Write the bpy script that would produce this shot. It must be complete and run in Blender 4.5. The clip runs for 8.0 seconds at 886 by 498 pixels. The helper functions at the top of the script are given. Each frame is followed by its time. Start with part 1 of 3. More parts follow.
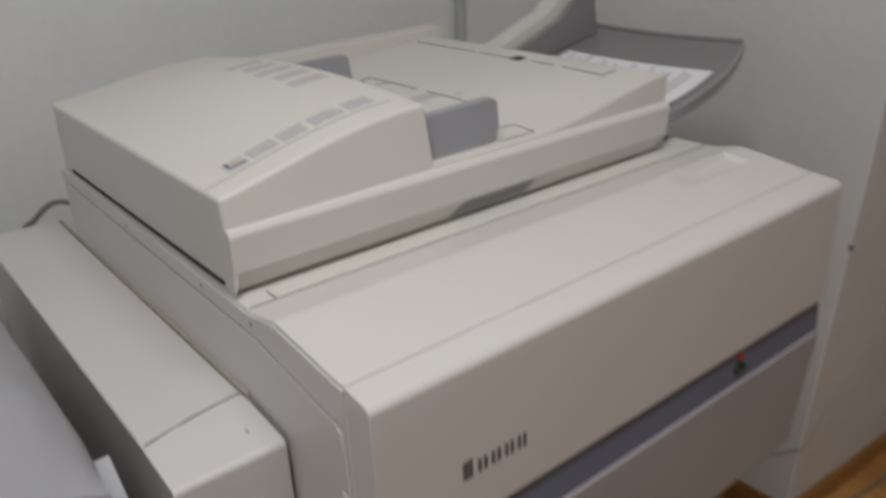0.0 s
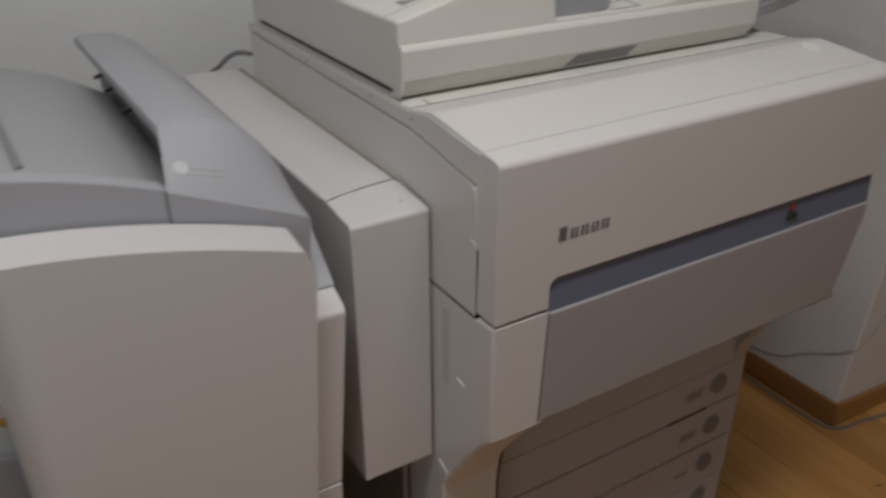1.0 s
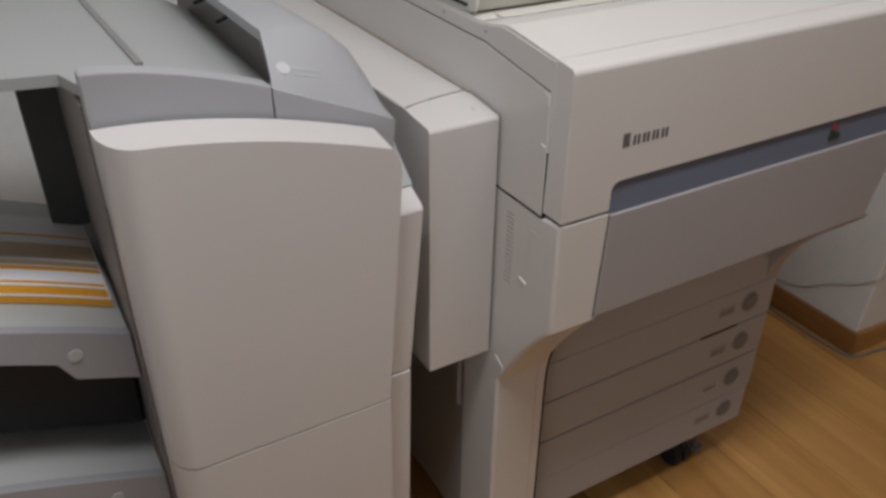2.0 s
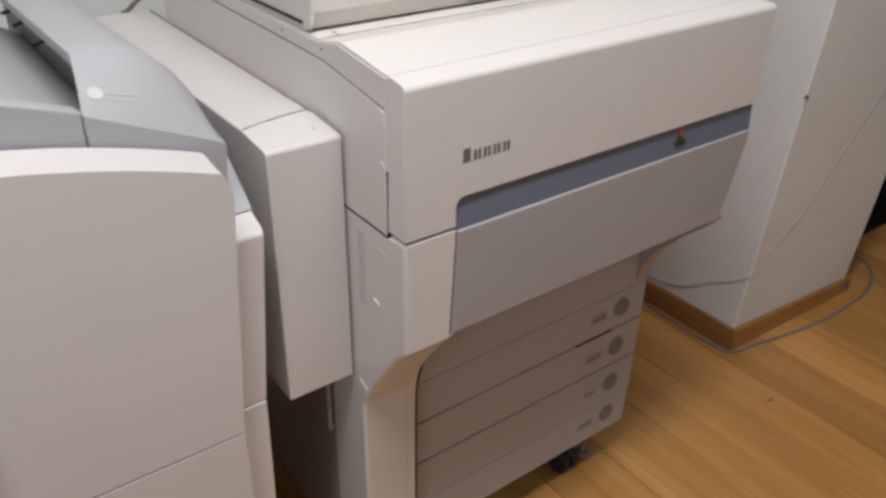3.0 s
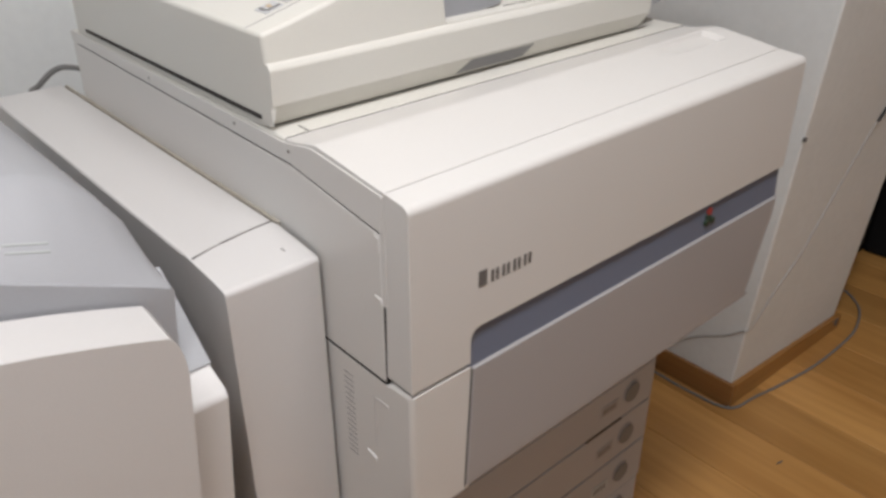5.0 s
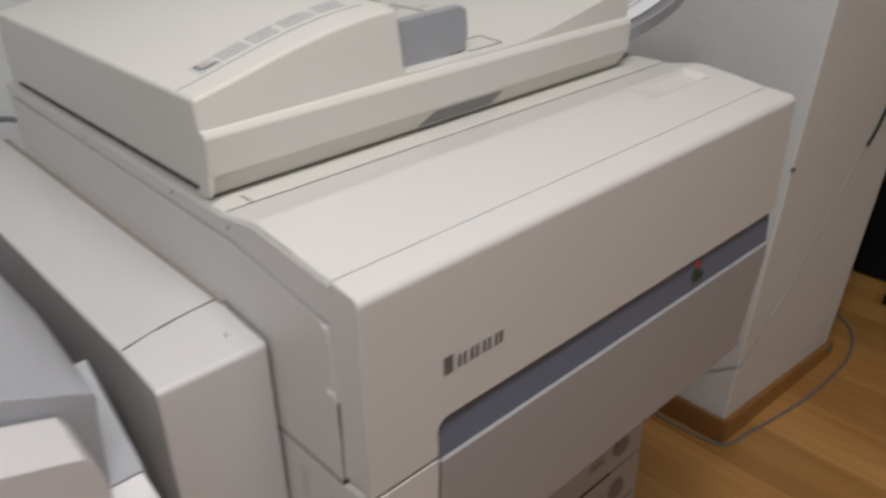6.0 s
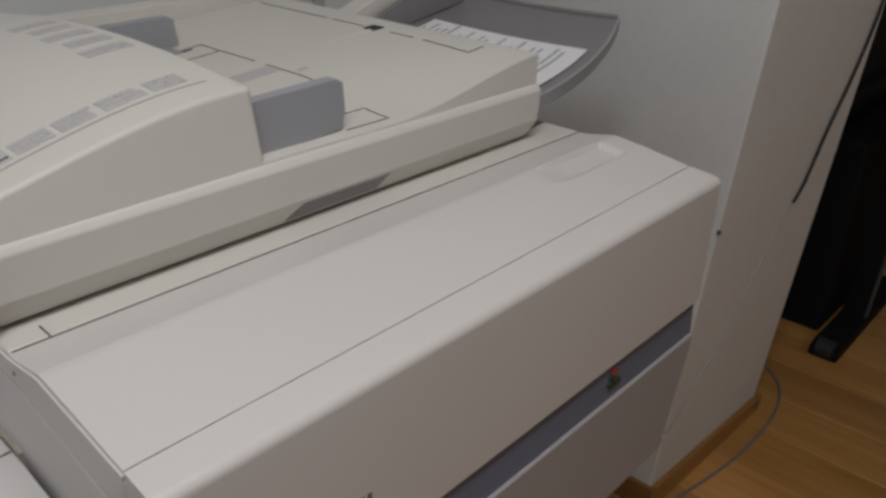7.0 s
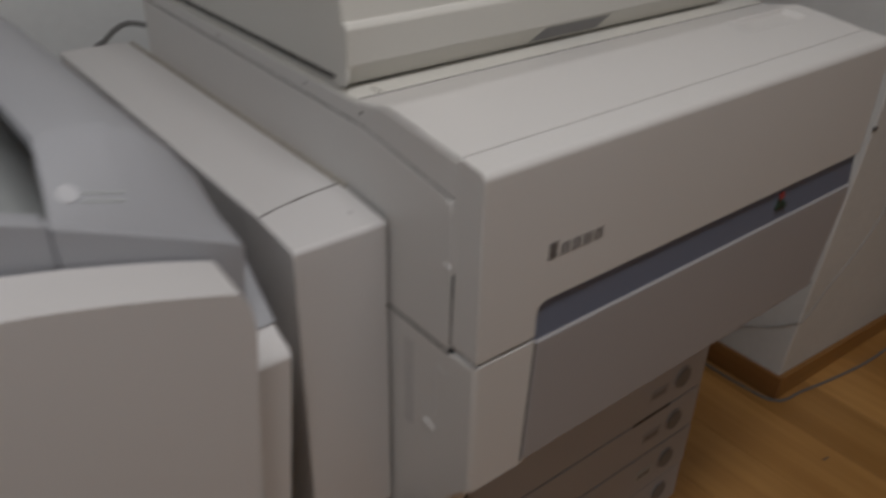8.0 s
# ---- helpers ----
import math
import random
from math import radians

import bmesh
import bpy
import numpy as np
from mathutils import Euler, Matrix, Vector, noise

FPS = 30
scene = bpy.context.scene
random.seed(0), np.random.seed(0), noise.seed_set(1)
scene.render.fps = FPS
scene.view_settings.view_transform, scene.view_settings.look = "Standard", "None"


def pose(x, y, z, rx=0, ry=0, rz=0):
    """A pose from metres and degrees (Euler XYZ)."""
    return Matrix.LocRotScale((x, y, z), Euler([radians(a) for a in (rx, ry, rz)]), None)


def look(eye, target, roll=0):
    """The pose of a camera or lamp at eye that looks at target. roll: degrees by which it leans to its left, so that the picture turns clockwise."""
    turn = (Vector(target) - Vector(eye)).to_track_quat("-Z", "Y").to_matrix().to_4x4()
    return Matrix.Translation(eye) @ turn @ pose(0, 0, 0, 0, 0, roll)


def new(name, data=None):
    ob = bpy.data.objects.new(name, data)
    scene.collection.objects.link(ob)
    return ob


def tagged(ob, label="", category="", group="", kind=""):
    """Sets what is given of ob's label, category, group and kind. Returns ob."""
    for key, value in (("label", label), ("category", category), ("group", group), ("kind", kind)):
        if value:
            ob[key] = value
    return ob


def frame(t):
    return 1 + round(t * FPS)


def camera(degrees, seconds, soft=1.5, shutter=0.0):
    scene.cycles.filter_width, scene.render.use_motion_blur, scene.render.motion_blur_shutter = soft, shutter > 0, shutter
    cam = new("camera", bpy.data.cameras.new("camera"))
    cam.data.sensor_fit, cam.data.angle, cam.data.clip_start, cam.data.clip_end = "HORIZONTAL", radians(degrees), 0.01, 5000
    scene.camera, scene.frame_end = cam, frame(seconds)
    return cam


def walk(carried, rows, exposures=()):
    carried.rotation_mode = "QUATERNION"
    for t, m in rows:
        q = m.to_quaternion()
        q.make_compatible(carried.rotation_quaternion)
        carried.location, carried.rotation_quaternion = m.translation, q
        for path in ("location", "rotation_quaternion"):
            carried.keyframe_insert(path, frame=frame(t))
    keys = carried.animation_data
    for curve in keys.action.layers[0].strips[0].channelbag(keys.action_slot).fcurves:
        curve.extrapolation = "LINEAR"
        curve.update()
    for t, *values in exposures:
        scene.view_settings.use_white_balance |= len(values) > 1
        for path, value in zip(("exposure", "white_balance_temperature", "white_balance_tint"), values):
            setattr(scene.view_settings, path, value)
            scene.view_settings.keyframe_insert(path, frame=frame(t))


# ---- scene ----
cam = camera(58.0, 8.0, soft=3.0, shutter=0.5)
PATH = [
    (0, (-0.231, -0.386, 1.306), (0.893, 1.056, 0.496), -2.7),
    (0.2, (-0.268, -0.418, 1.303), (0.887, 0.966, 0.436), -2.2),
    (0.5, (-0.32, -0.498, 1.28), (0.724, 0.931, 0.349), -1.9),
    (0.8, (-0.379, -0.556, 1.276), (0.563, 0.93, 0.324), -1.2),
    (1, (-0.409, -0.579, 1.275), (0.499, 0.94, 0.343), -0.3),
    (1.2, (-0.425, -0.591, 1.289), (0.419, 0.933, 0.307), 0.5),
    (2.3, (-0.532, -0.629, 1.259), (0.347, 0.814, 0.189), -0.3),
    (2.4, (-0.512, -0.633, 1.265), (0.421, 0.775, 0.199), 0.5),
    (2.5, (-0.505, -0.644, 1.264), (0.451, 0.769, 0.22), 0.4),
    (2.7, (-0.467, -0.640, 1.263), (0.525, 0.742, 0.213), 0.6),
    (3, (-0.434, -0.649, 1.262), (0.601, 0.73, 0.248), 1.1),
    (3.5, (-0.389, -0.635, 1.261), (0.662, 0.74, 0.258), 1.2),
    (4, (-0.359, -0.58, 1.258), (0.737, 0.752, 0.246), 0.8),
    (4.5, (-0.349, -0.498, 1.26), (0.82, 0.792, 0.275), 0.6),
    (4.7, (-0.35, -0.468, 1.262), (0.819, 0.832, 0.286), 0.3),
    (5.8, (-0.307, -0.387, 1.281), (0.854, 0.917, 0.306), -0.8),
    (6, (-0.27, -0.38, 1.28), (0.925, 0.916, 0.336), -1.0),
    (6.2, (-0.237, -0.366, 1.288), (0.984, 0.911, 0.346), -0.2),
    (6.5, (-0.185, -0.352, 1.289), (1.03, 0.939, 0.364), 0.2),
    (7, (-0.127, -0.309, 1.295), (1.196, 0.89, 0.393), 1.4),
    (7.2, (-0.151, -0.316, 1.298), (1.175, 0.866, 0.379), 2.4),
    (7.5, (-0.234, -0.366, 1.266), (0.965, 0.894, 0.278), 1.9),
    (7.8, (-0.306, -0.392, 1.258), (0.81, 0.93, 0.254), 1.4),
    (8, (-0.368, -0.408, 1.253), (0.71, 0.932, 0.232), 1.3),
]

EXPOSURE = [(0.0, -0.38), (0.5, -0.46), (0.8, -0.54), (1.2, -0.5), (2.3, 0.18), (2.5, 0.36), (3.5, 0.4), (4.5, 0.42), (5.8, 0.05), (6.5, -0.35), (7.0, -0.62), (7.5, -0.72), (8.0, -0.81)]
walk(cam, [(t, look(eye, target, roll)) for t, eye, target, roll in PATH], EXPOSURE)

# ---- light ----
world = bpy.data.worlds.new("world")
world.use_nodes = True
world.node_tree.nodes["Background"].inputs["Color"].default_value = (0.8, 0.87, 1.0, 1)
world.node_tree.nodes["Background"].inputs["Strength"].default_value = 0.02
scene.world = world


def area_lamp(name, eye, target, sx, sy, watts, colour):
    data = bpy.data.lights.new(name, "AREA")
    data.shape, data.size, data.size_y, data.energy, data.color = "RECTANGLE", sx, sy, watts, colour
    ob = new(name, data)
    ob.matrix_world = look(eye, target)
    return ob


area_lamp("overhead_light", (-0.24, -0.42, 2.36), (-0.24, -0.42, 0), 1.2, 0.3, 25.5, (0.99, 0.98, 1.0))
# unseen fill, added to brighten the pillar front and the floor at the right
area_lamp("overhead_light", (1.6, -1.8, 2.4), (1.6, -1.8, 0), 1.2, 0.3, 5.5, (1.0, 0.96, 0.94))
# daylight from a window in the wall away to the left
area_lamp("window_light", (-2.55, -1.2, 1.7), (-0.2, 0.6, 1.2), 1.2, 1.1, 11.5, (0.72, 0.86, 1.0))


# ---- materials ----
def material(name, colour, rough=0.45, metal=0.0, grain=90.0, vary=0.05, bump=0.03, stain=0.06, tint=None, spec=0.4):
    """Two scales of variation: fine grain with bump, and broad uneven discolouring."""
    m = bpy.data.materials.new(name)
    m.use_nodes = True
    nt = m.node_tree
    bs = nt.nodes["Principled BSDF"]
    bs.inputs["Metallic"].default_value = metal
    bs.inputs["Specular IOR Level"].default_value = spec
    co = nt.nodes.new("ShaderNodeTexCoord")
    fine, broad = nt.nodes.new("ShaderNodeTexNoise"), nt.nodes.new("ShaderNodeTexNoise")
    fine.inputs["Scale"].default_value, fine.inputs["Detail"].default_value = grain, 4
    broad.inputs["Scale"].default_value, broad.inputs["Detail"].default_value = 3.5, 2
    for n in (fine, broad):
        nt.links.new(co.outputs["Object"], n.inputs["Vector"])
    mixes = []
    for n, amount, other in ((broad, stain, tint or tuple(c * 0.6 for c in colour)), (fine, vary, tuple(c * 0.5 for c in colour))):
        ramp = nt.nodes.new("ShaderNodeMapRange")
        ramp.inputs["From Min"].default_value, ramp.inputs["From Max"].default_value = 0.35, 0.75
        ramp.inputs["To Max"].default_value = amount * 3
        nt.links.new(n.outputs["Fac"], ramp.inputs["Value"])
        mix = nt.nodes.new("ShaderNodeMix")
        mix.data_type = "RGBA"
        nt.links.new(ramp.outputs["Result"], mix.inputs["Factor"])
        mix.inputs["B"].default_value = (*other, 1)
        if mixes:
            nt.links.new(mixes[-1].outputs["Result"], mix.inputs["A"])
        else:
            mix.inputs["A"].default_value = (*colour, 1)
        mixes.append(mix)
    nt.links.new(mixes[-1].outputs["Result"], bs.inputs["Base Color"])
    rr = nt.nodes.new("ShaderNodeMapRange")
    rr.inputs["To Min"].default_value, rr.inputs["To Max"].default_value = rough - 0.08, rough + 0.1
    nt.links.new(broad.outputs["Fac"], rr.inputs["Value"])
    nt.links.new(rr.outputs["Result"], bs.inputs["Roughness"])
    if bump:
        b = nt.nodes.new("ShaderNodeBump")
        b.inputs["Strength"].default_value, b.inputs["Distance"].default_value = bump, 0.002
        nt.links.new(fine.outputs["Fac"], b.inputs["Height"])
        nt.links.new(b.outputs["Normal"], bs.inputs["Normal"])
    return m


def wood(name, light, dark, along, scale, rough, piece_vary):
    """Grain stretched along one axis, each piece shifted and toned by its own random number."""
    m = bpy.data.materials.new(name)
    m.use_nodes = True
    nt = m.node_tree
    bs = nt.nodes["Principled BSDF"]
    co, info = nt.nodes.new("ShaderNodeTexCoord"), nt.nodes.new("ShaderNodeObjectInfo")
    mp = nt.nodes.new("ShaderNodeMapping")
    mp.inputs["Scale"].default_value = tuple(scale * (0.06 if i == along else 1) for i in range(3))
    shift = nt.nodes.new("ShaderNodeMath")
    shift.operation = "MULTIPLY"
    shift.inputs[1].default_value = 37.0
    nt.links.new(info.outputs["Random"], shift.inputs[0])
    comb = nt.nodes.new("ShaderNodeCombineXYZ")
    for i in range(3):
        nt.links.new(shift.outputs[0], comb.inputs[i])
    nt.links.new(comb.outputs[0], mp.inputs["Location"])
    nt.links.new(co.outputs["Object"], mp.inputs["Vector"])
    n1, n2 = nt.nodes.new("ShaderNodeTexNoise"), nt.nodes.new("ShaderNodeTexNoise")
    n1.inputs["Scale"].default_value, n1.inputs["Detail"].default_value, n1.inputs["Distortion"].default_value = 1.0, 6, 1.2
    n2.inputs["Scale"].default_value, n2.inputs["Detail"].default_value = 0.3, 4
    for n in (n1, n2):
        nt.links.new(mp.outputs[0], n.inputs["Vector"])
    ramp = nt.nodes.new("ShaderNodeValToRGB")
    ramp.color_ramp.elements[0].position, ramp.color_ramp.elements[1].position = 0.32, 0.65
    ramp.color_ramp.elements[0].color, ramp.color_ramp.elements[1].color = (*dark, 1), (*light, 1)
    add = nt.nodes.new("ShaderNodeMath")
    add.operation = "MULTIPLY_ADD"
    add.inputs[1].default_value = 0.42
    half = nt.nodes.new("ShaderNodeMath")
    half.operation = "MULTIPLY"
    half.inputs[1].default_value = 0.58
    nt.links.new(n2.outputs["Fac"], half.inputs[0])
    nt.links.new(n1.outputs["Fac"], add.inputs[0])
    nt.links.new(half.outputs[0], add.inputs[2])
    nt.links.new(add.outputs[0], ramp.inputs["Fac"])
    hsv = nt.nodes.new("ShaderNodeHueSaturation")
    tone = nt.nodes.new("ShaderNodeMapRange")
    tone.inputs["To Min"].default_value, tone.inputs["To Max"].default_value = 1 - piece_vary, 1 + piece_vary
    nt.links.new(info.outputs["Random"], tone.inputs["Value"])
    nt.links.new(tone.outputs["Result"], hsv.inputs["Value"])
    nt.links.new(ramp.outputs["Color"], hsv.inputs["Color"])
    nt.links.new(hsv.outputs["Color"], bs.inputs["Base Color"])
    bs.inputs["Roughness"].default_value = rough
    b = nt.nodes.new("ShaderNodeBump")
    b.inputs["Strength"].default_value, b.inputs["Distance"].default_value = 0.06, 0.001
    nt.links.new(n1.outputs["Fac"], b.inputs["Height"])
    nt.links.new(b.outputs["Normal"], bs.inputs["Normal"])
    return m


CREAM = material("cream_plastic", (0.655, 0.634, 0.608), 0.31, grain=900, vary=0.03, bump=0.06, stain=0.05, tint=(0.56, 0.51, 0.45))
IVORY = material("yellowed_plastic", (0.66, 0.642, 0.594), 0.42, grain=900, vary=0.03, bump=0.08, stain=0.07, tint=(0.57, 0.53, 0.44))
GREIGE = material("grey_beige_plastic", (0.37, 0.352, 0.35), 0.4, grain=900, vary=0.03, bump=0.08, stain=0.05)
DRAWER = material("drawer_plastic", (0.41, 0.405, 0.42), 0.42, grain=900, vary=0.03, bump=0.08, stain=0.06)
PANEL = material("finisher_plastic", (0.625, 0.605, 0.59), 0.3, grain=900, vary=0.03, bump=0.06, stain=0.03)
GREY = material("grey_plastic", (0.345, 0.35, 0.368), 0.36, grain=900, vary=0.04, bump=0.08, stain=0.06)
HOOD = material("hood_plastic", (0.4, 0.402, 0.42), 0.46, grain=900, vary=0.04, bump=0.08, stain=0.06)
PALEGREY = material("pale_grey_plastic", (0.47, 0.49, 0.48), 0.45, grain=900, vary=0.04, bump=0.08, stain=0.06)
TOPTRAY = material("top_tray_plastic", (0.37, 0.385, 0.38), 0.5, grain=900, vary=0.04, bump=0.08, stain=0.06)
TRAYGREY = material("dark_tray_plastic", (0.235, 0.228, 0.23), 0.42, grain=700, vary=0.05, bump=0.08, stain=0.08)
SLATE = material("slate_blue_plastic", (0.145, 0.168, 0.23), 0.3, grain=700, vary=0.05, bump=0.05, stain=0.08)
DIAL = material("dial_plastic", (0.22, 0.2, 0.19), 0.5, grain=500, vary=0.08)
DIALFACE = material("dial_face_plastic", (0.2, 0.195, 0.195), 0.5, grain=500, vary=0.12)
INK = material("printed_ink", (0.14, 0.132, 0.128), 0.5, grain=300, vary=0.1, bump=0)
PRINT = material("grey_print", (0.5, 0.5, 0.52), 0.6, grain=250, vary=0.2, bump=0)
PALEINK = material("pale_print", (0.535, 0.525, 0.52), 0.5, grain=300, vary=0.1, bump=0)
BRACKET = material("charcoal_plastic", (0.075, 0.077, 0.075), 0.5, grain=400, vary=0.08, stain=0.1)
BLACK = material("black_plastic", (0.02, 0.02, 0.022), 0.5, grain=400, vary=0.1)
GAP = material("dark_joint", (0.035, 0.03, 0.027), 0.8, grain=200, vary=0.1)
SEAM = material("worn_joint", (0.12, 0.108, 0.095), 0.8, grain=200, vary=0.1)
GASKET = material("yellowed_strip", (0.5, 0.455, 0.38), 0.6, grain=120, vary=0.2, stain=0.2)
RUBBER = material("rubber", (0.03, 0.03, 0.032), 0.75, grain=300, vary=0.1)
WHITE = material("white_print", (0.55, 0.55, 0.56), 0.5, bump=0)
PAPER = material("paper", (0.84, 0.84, 0.86), 0.7, grain=600, vary=0.02, bump=0.05, stain=0.03)
RED = material("red_sticker", (0.36, 0.055, 0.05), 0.4, bump=0)
GREEN = material("green_sticker", (0.03, 0.052, 0.034), 0.4, bump=0)
ORANGE = material("orange_print", (0.8, 0.36, 0.02), 0.45, bump=0)
BUFF = material("buff_print", (0.55, 0.43, 0.28), 0.5, bump=0)
PLASTER = material("painted_plaster", (0.755, 0.765, 0.755), 0.75, grain=60, vary=0.03, bump=0.12, stain=0.07, tint=(0.5, 0.5, 0.47))
CEILING = material("white_ceiling_paint", (0.78, 0.77, 0.74), 0.85, grain=60, vary=0.02, bump=0.1)
CABLE = material("grey_cable_sheath", (0.2, 0.195, 0.19), 0.5, grain=300, vary=0.1)
WHITECABLE = material("painted_cable", (0.52, 0.51, 0.49), 0.6, grain=80, vary=0.15, stain=0.15)
DESK = material("black_laminate", (0.01, 0.01, 0.011), 0.75, grain=200, vary=0.15, stain=0.1, spec=0.15)
SUBFLOOR = material("floor_joint", (0.06, 0.035, 0.015), 0.8)
PLANK = wood("laminate_plank", (0.58, 0.31, 0.1), (0.35, 0.16, 0.04), 1, 22.0, 0.36, 0.13)
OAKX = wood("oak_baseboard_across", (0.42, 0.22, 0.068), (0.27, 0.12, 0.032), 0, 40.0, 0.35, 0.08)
# the same oak for the pillar side, its shade put into a darker colour
OAKY_SHADED = wood("oak_baseboard_along_shaded", (0.3, 0.14, 0.045), (0.18, 0.075, 0.02), 1, 40.0, 0.35, 0.08)

# ---- building helpers ----
ORIGIN = {}


def link_mesh(name, bm, mat, parent=None, label="", base=(0, 0, 0), angle=35):
    o = Vector(base)
    bmesh.ops.recalc_face_normals(bm, faces=bm.faces)
    for v in bm.verts:
        v.co -= o
    me = bpy.data.meshes.new(name)
    bm.to_mesh(me)
    bm.free()
    for p in me.polygons:
        p.use_smooth = True
    me.set_sharp_from_angle(angle=radians(angle))
    me.materials.append(mat)
    ob = new(name, me)
    even = ob.modifiers.new("even_normals", "WEIGHTED_NORMAL")
    even.keep_sharp, even.weight = True, 80
    if parent is not None:
        ob.parent = parent
    if label:
        ob["label"] = label
    return ob


def part(name, bm, mat, parent, label=""):
    """One mesh under a thing or a part, given in world metres."""
    ob = link_mesh(name, bm, mat, parent, label, ORIGIN[parent.name])
    ORIGIN[ob.name] = ORIGIN[parent.name]
    return ob


def thing(name, base, label, category, group=""):
    ob = new(name)
    ob.location = base
    ORIGIN[ob.name] = base
    return tagged(ob, label, category, group)


def solo(name, bm, mat, base, label, category="", kind="", group=""):
    """A thing that is one mesh."""
    ob = link_mesh(name, bm, mat, None, "", base)
    ob.location = base
    ORIGIN[ob.name] = base
    return tagged(ob, label, category, group, kind)


def round_edges(bm, width, segments=2, pick=None):
    edges = [e for e in bm.edges if len(e.link_faces) == 2 and e.calc_face_angle(0) > 0.5 and (pick is None or pick(e))]
    bmesh.ops.bevel(bm, geom=edges, offset=width, segments=segments, affect="EDGES", profile=0.5, clamp_overlap=True)
    return bm


def box(x0, x1, y0, y1, z0, z1, r=0.0, seg=2):
    bm = bmesh.new()
    bmesh.ops.create_cube(bm, size=1)
    for v in bm.verts:
        v.co = ((x0 + x1) / 2 + v.co.x * (x1 - x0), (y0 + y1) / 2 + v.co.y * (y1 - y0), (z0 + z1) / 2 + v.co.z * (z1 - z0))
    return round_edges(bm, r, seg) if r else bm


def prism(points, axis, a, b, r=0.0, seg=2, pick=None):
    """A polygon in the two other axes (in xyz order), drawn out along axis from a to b."""
    bm = bmesh.new()

    def place(p, q):
        return ((q, p[0], p[1]), (p[0], q, p[1]), (p[0], p[1], q))["xyz".index(axis)]
    low = [bm.verts.new(place(p, a)) for p in points]
    high = [bm.verts.new(place(p, b)) for p in points]
    bm.faces.new(low)
    bm.faces.new(high[::-1])
    n = len(points)
    for i in range(n):
        bm.faces.new((low[i], low[(i + 1) % n], high[(i + 1) % n], high[i]))
    bmesh.ops.recalc_face_normals(bm, faces=bm.faces)
    return round_edges(bm, r, seg, pick) if r else bm


def arc(cx, cy, r, a0, a1, n=8):
    return [(cx + r * math.cos(radians(a0 + (a1 - a0) * i / n)), cy + r * math.sin(radians(a0 + (a1 - a0) * i / n))) for i in range(n + 1)]


def drum(c, axis, r, h, n=24, bevel=0.0):
    """A disc or cylinder round c, its axis along x, y or z."""
    pts = [(r * math.cos(2 * math.pi * i / n), r * math.sin(2 * math.pi * i / n)) for i in range(n)]
    k = "xyz".index(axis)
    o = [c[i] for i in range(3) if i != k]
    return prism([(o[0] + p, o[1] + q) for p, q in pts], axis, c[k] - h / 2, c[k] + h / 2, bevel)


def merge(*bms):
    out = bmesh.new()
    for bm in bms:
        me = bpy.data.meshes.new("tmp")
        bm.to_mesh(me)
        bm.free()
        out.from_mesh(me)
        bpy.data.meshes.remove(me)
    return out


def grid_shell(fn, nu, nv, thick):
    """A sheet fn(u, v), u and v from 0 to 1, given thickness downwards."""
    bm = bmesh.new()
    top = [[bm.verts.new(fn(i / nu, j / nv)) for j in range(nv + 1)] for i in range(nu + 1)]
    low = [[bm.verts.new(Vector(fn(i / nu, j / nv)) - Vector((0, 0, thick))) for j in range(nv + 1)] for i in range(nu + 1)]
    for i in range(nu):
        for j in range(nv):
            bm.faces.new((top[i][j], top[i + 1][j], top[i + 1][j + 1], top[i][j + 1]))
            bm.faces.new((low[i][j], low[i][j + 1], low[i + 1][j + 1], low[i + 1][j]))
    for i in range(nu):
        bm.faces.new((top[i][0], low[i][0], low[i + 1][0], top[i + 1][0]))
        bm.faces.new((top[i][nv], top[i + 1][nv], low[i + 1][nv], low[i][nv]))
    for j in range(nv):
        bm.faces.new((top[0][j], top[0][j + 1], low[0][j + 1], low[0][j]))
        bm.faces.new((top[nu][j], low[nu][j], low[nu][j + 1], top[nu][j + 1]))
    return bm


def tube(points, r, n=8):
    """A round cable along a smoothed line of points."""
    pts = [Vector(p) for p in points]
    line = []
    for i in range(len(pts) - 1):
        p0, p1, p2, p3 = pts[max(i - 1, 0)], pts[i], pts[i + 1], pts[min(i + 2, len(pts) - 1)]
        for k in range(8):
            t = k / 8
            line.append(0.5 * (2 * p1 + (p2 - p0) * t + (2 * p0 - 5 * p1 + 4 * p2 - p3) * t * t + (3 * p1 - p0 - 3 * p2 + p3) * t ** 3))
    line.append(pts[-1])
    bm = bmesh.new()
    rings = []
    for i, p in enumerate(line):
        d = (line[min(i + 1, len(line) - 1)] - line[max(i - 1, 0)]).normalized()
        u = d.orthogonal().normalized() if not rings else (old - d * old.dot(d)).normalized()
        old = u
        w = d.cross(u)
        rings.append([bm.verts.new(p + r * (math.cos(2 * math.pi * k / n) * u + math.sin(2 * math.pi * k / n) * w)) for k in range(n)])
    for a, b in zip(rings, rings[1:]):
        for k in range(n):
            bm.faces.new((a[k], a[(k + 1) % n], b[(k + 1) % n], b[k]))
    bm.faces.new(rings[0])
    bm.faces.new(rings[-1][::-1])
    return bm


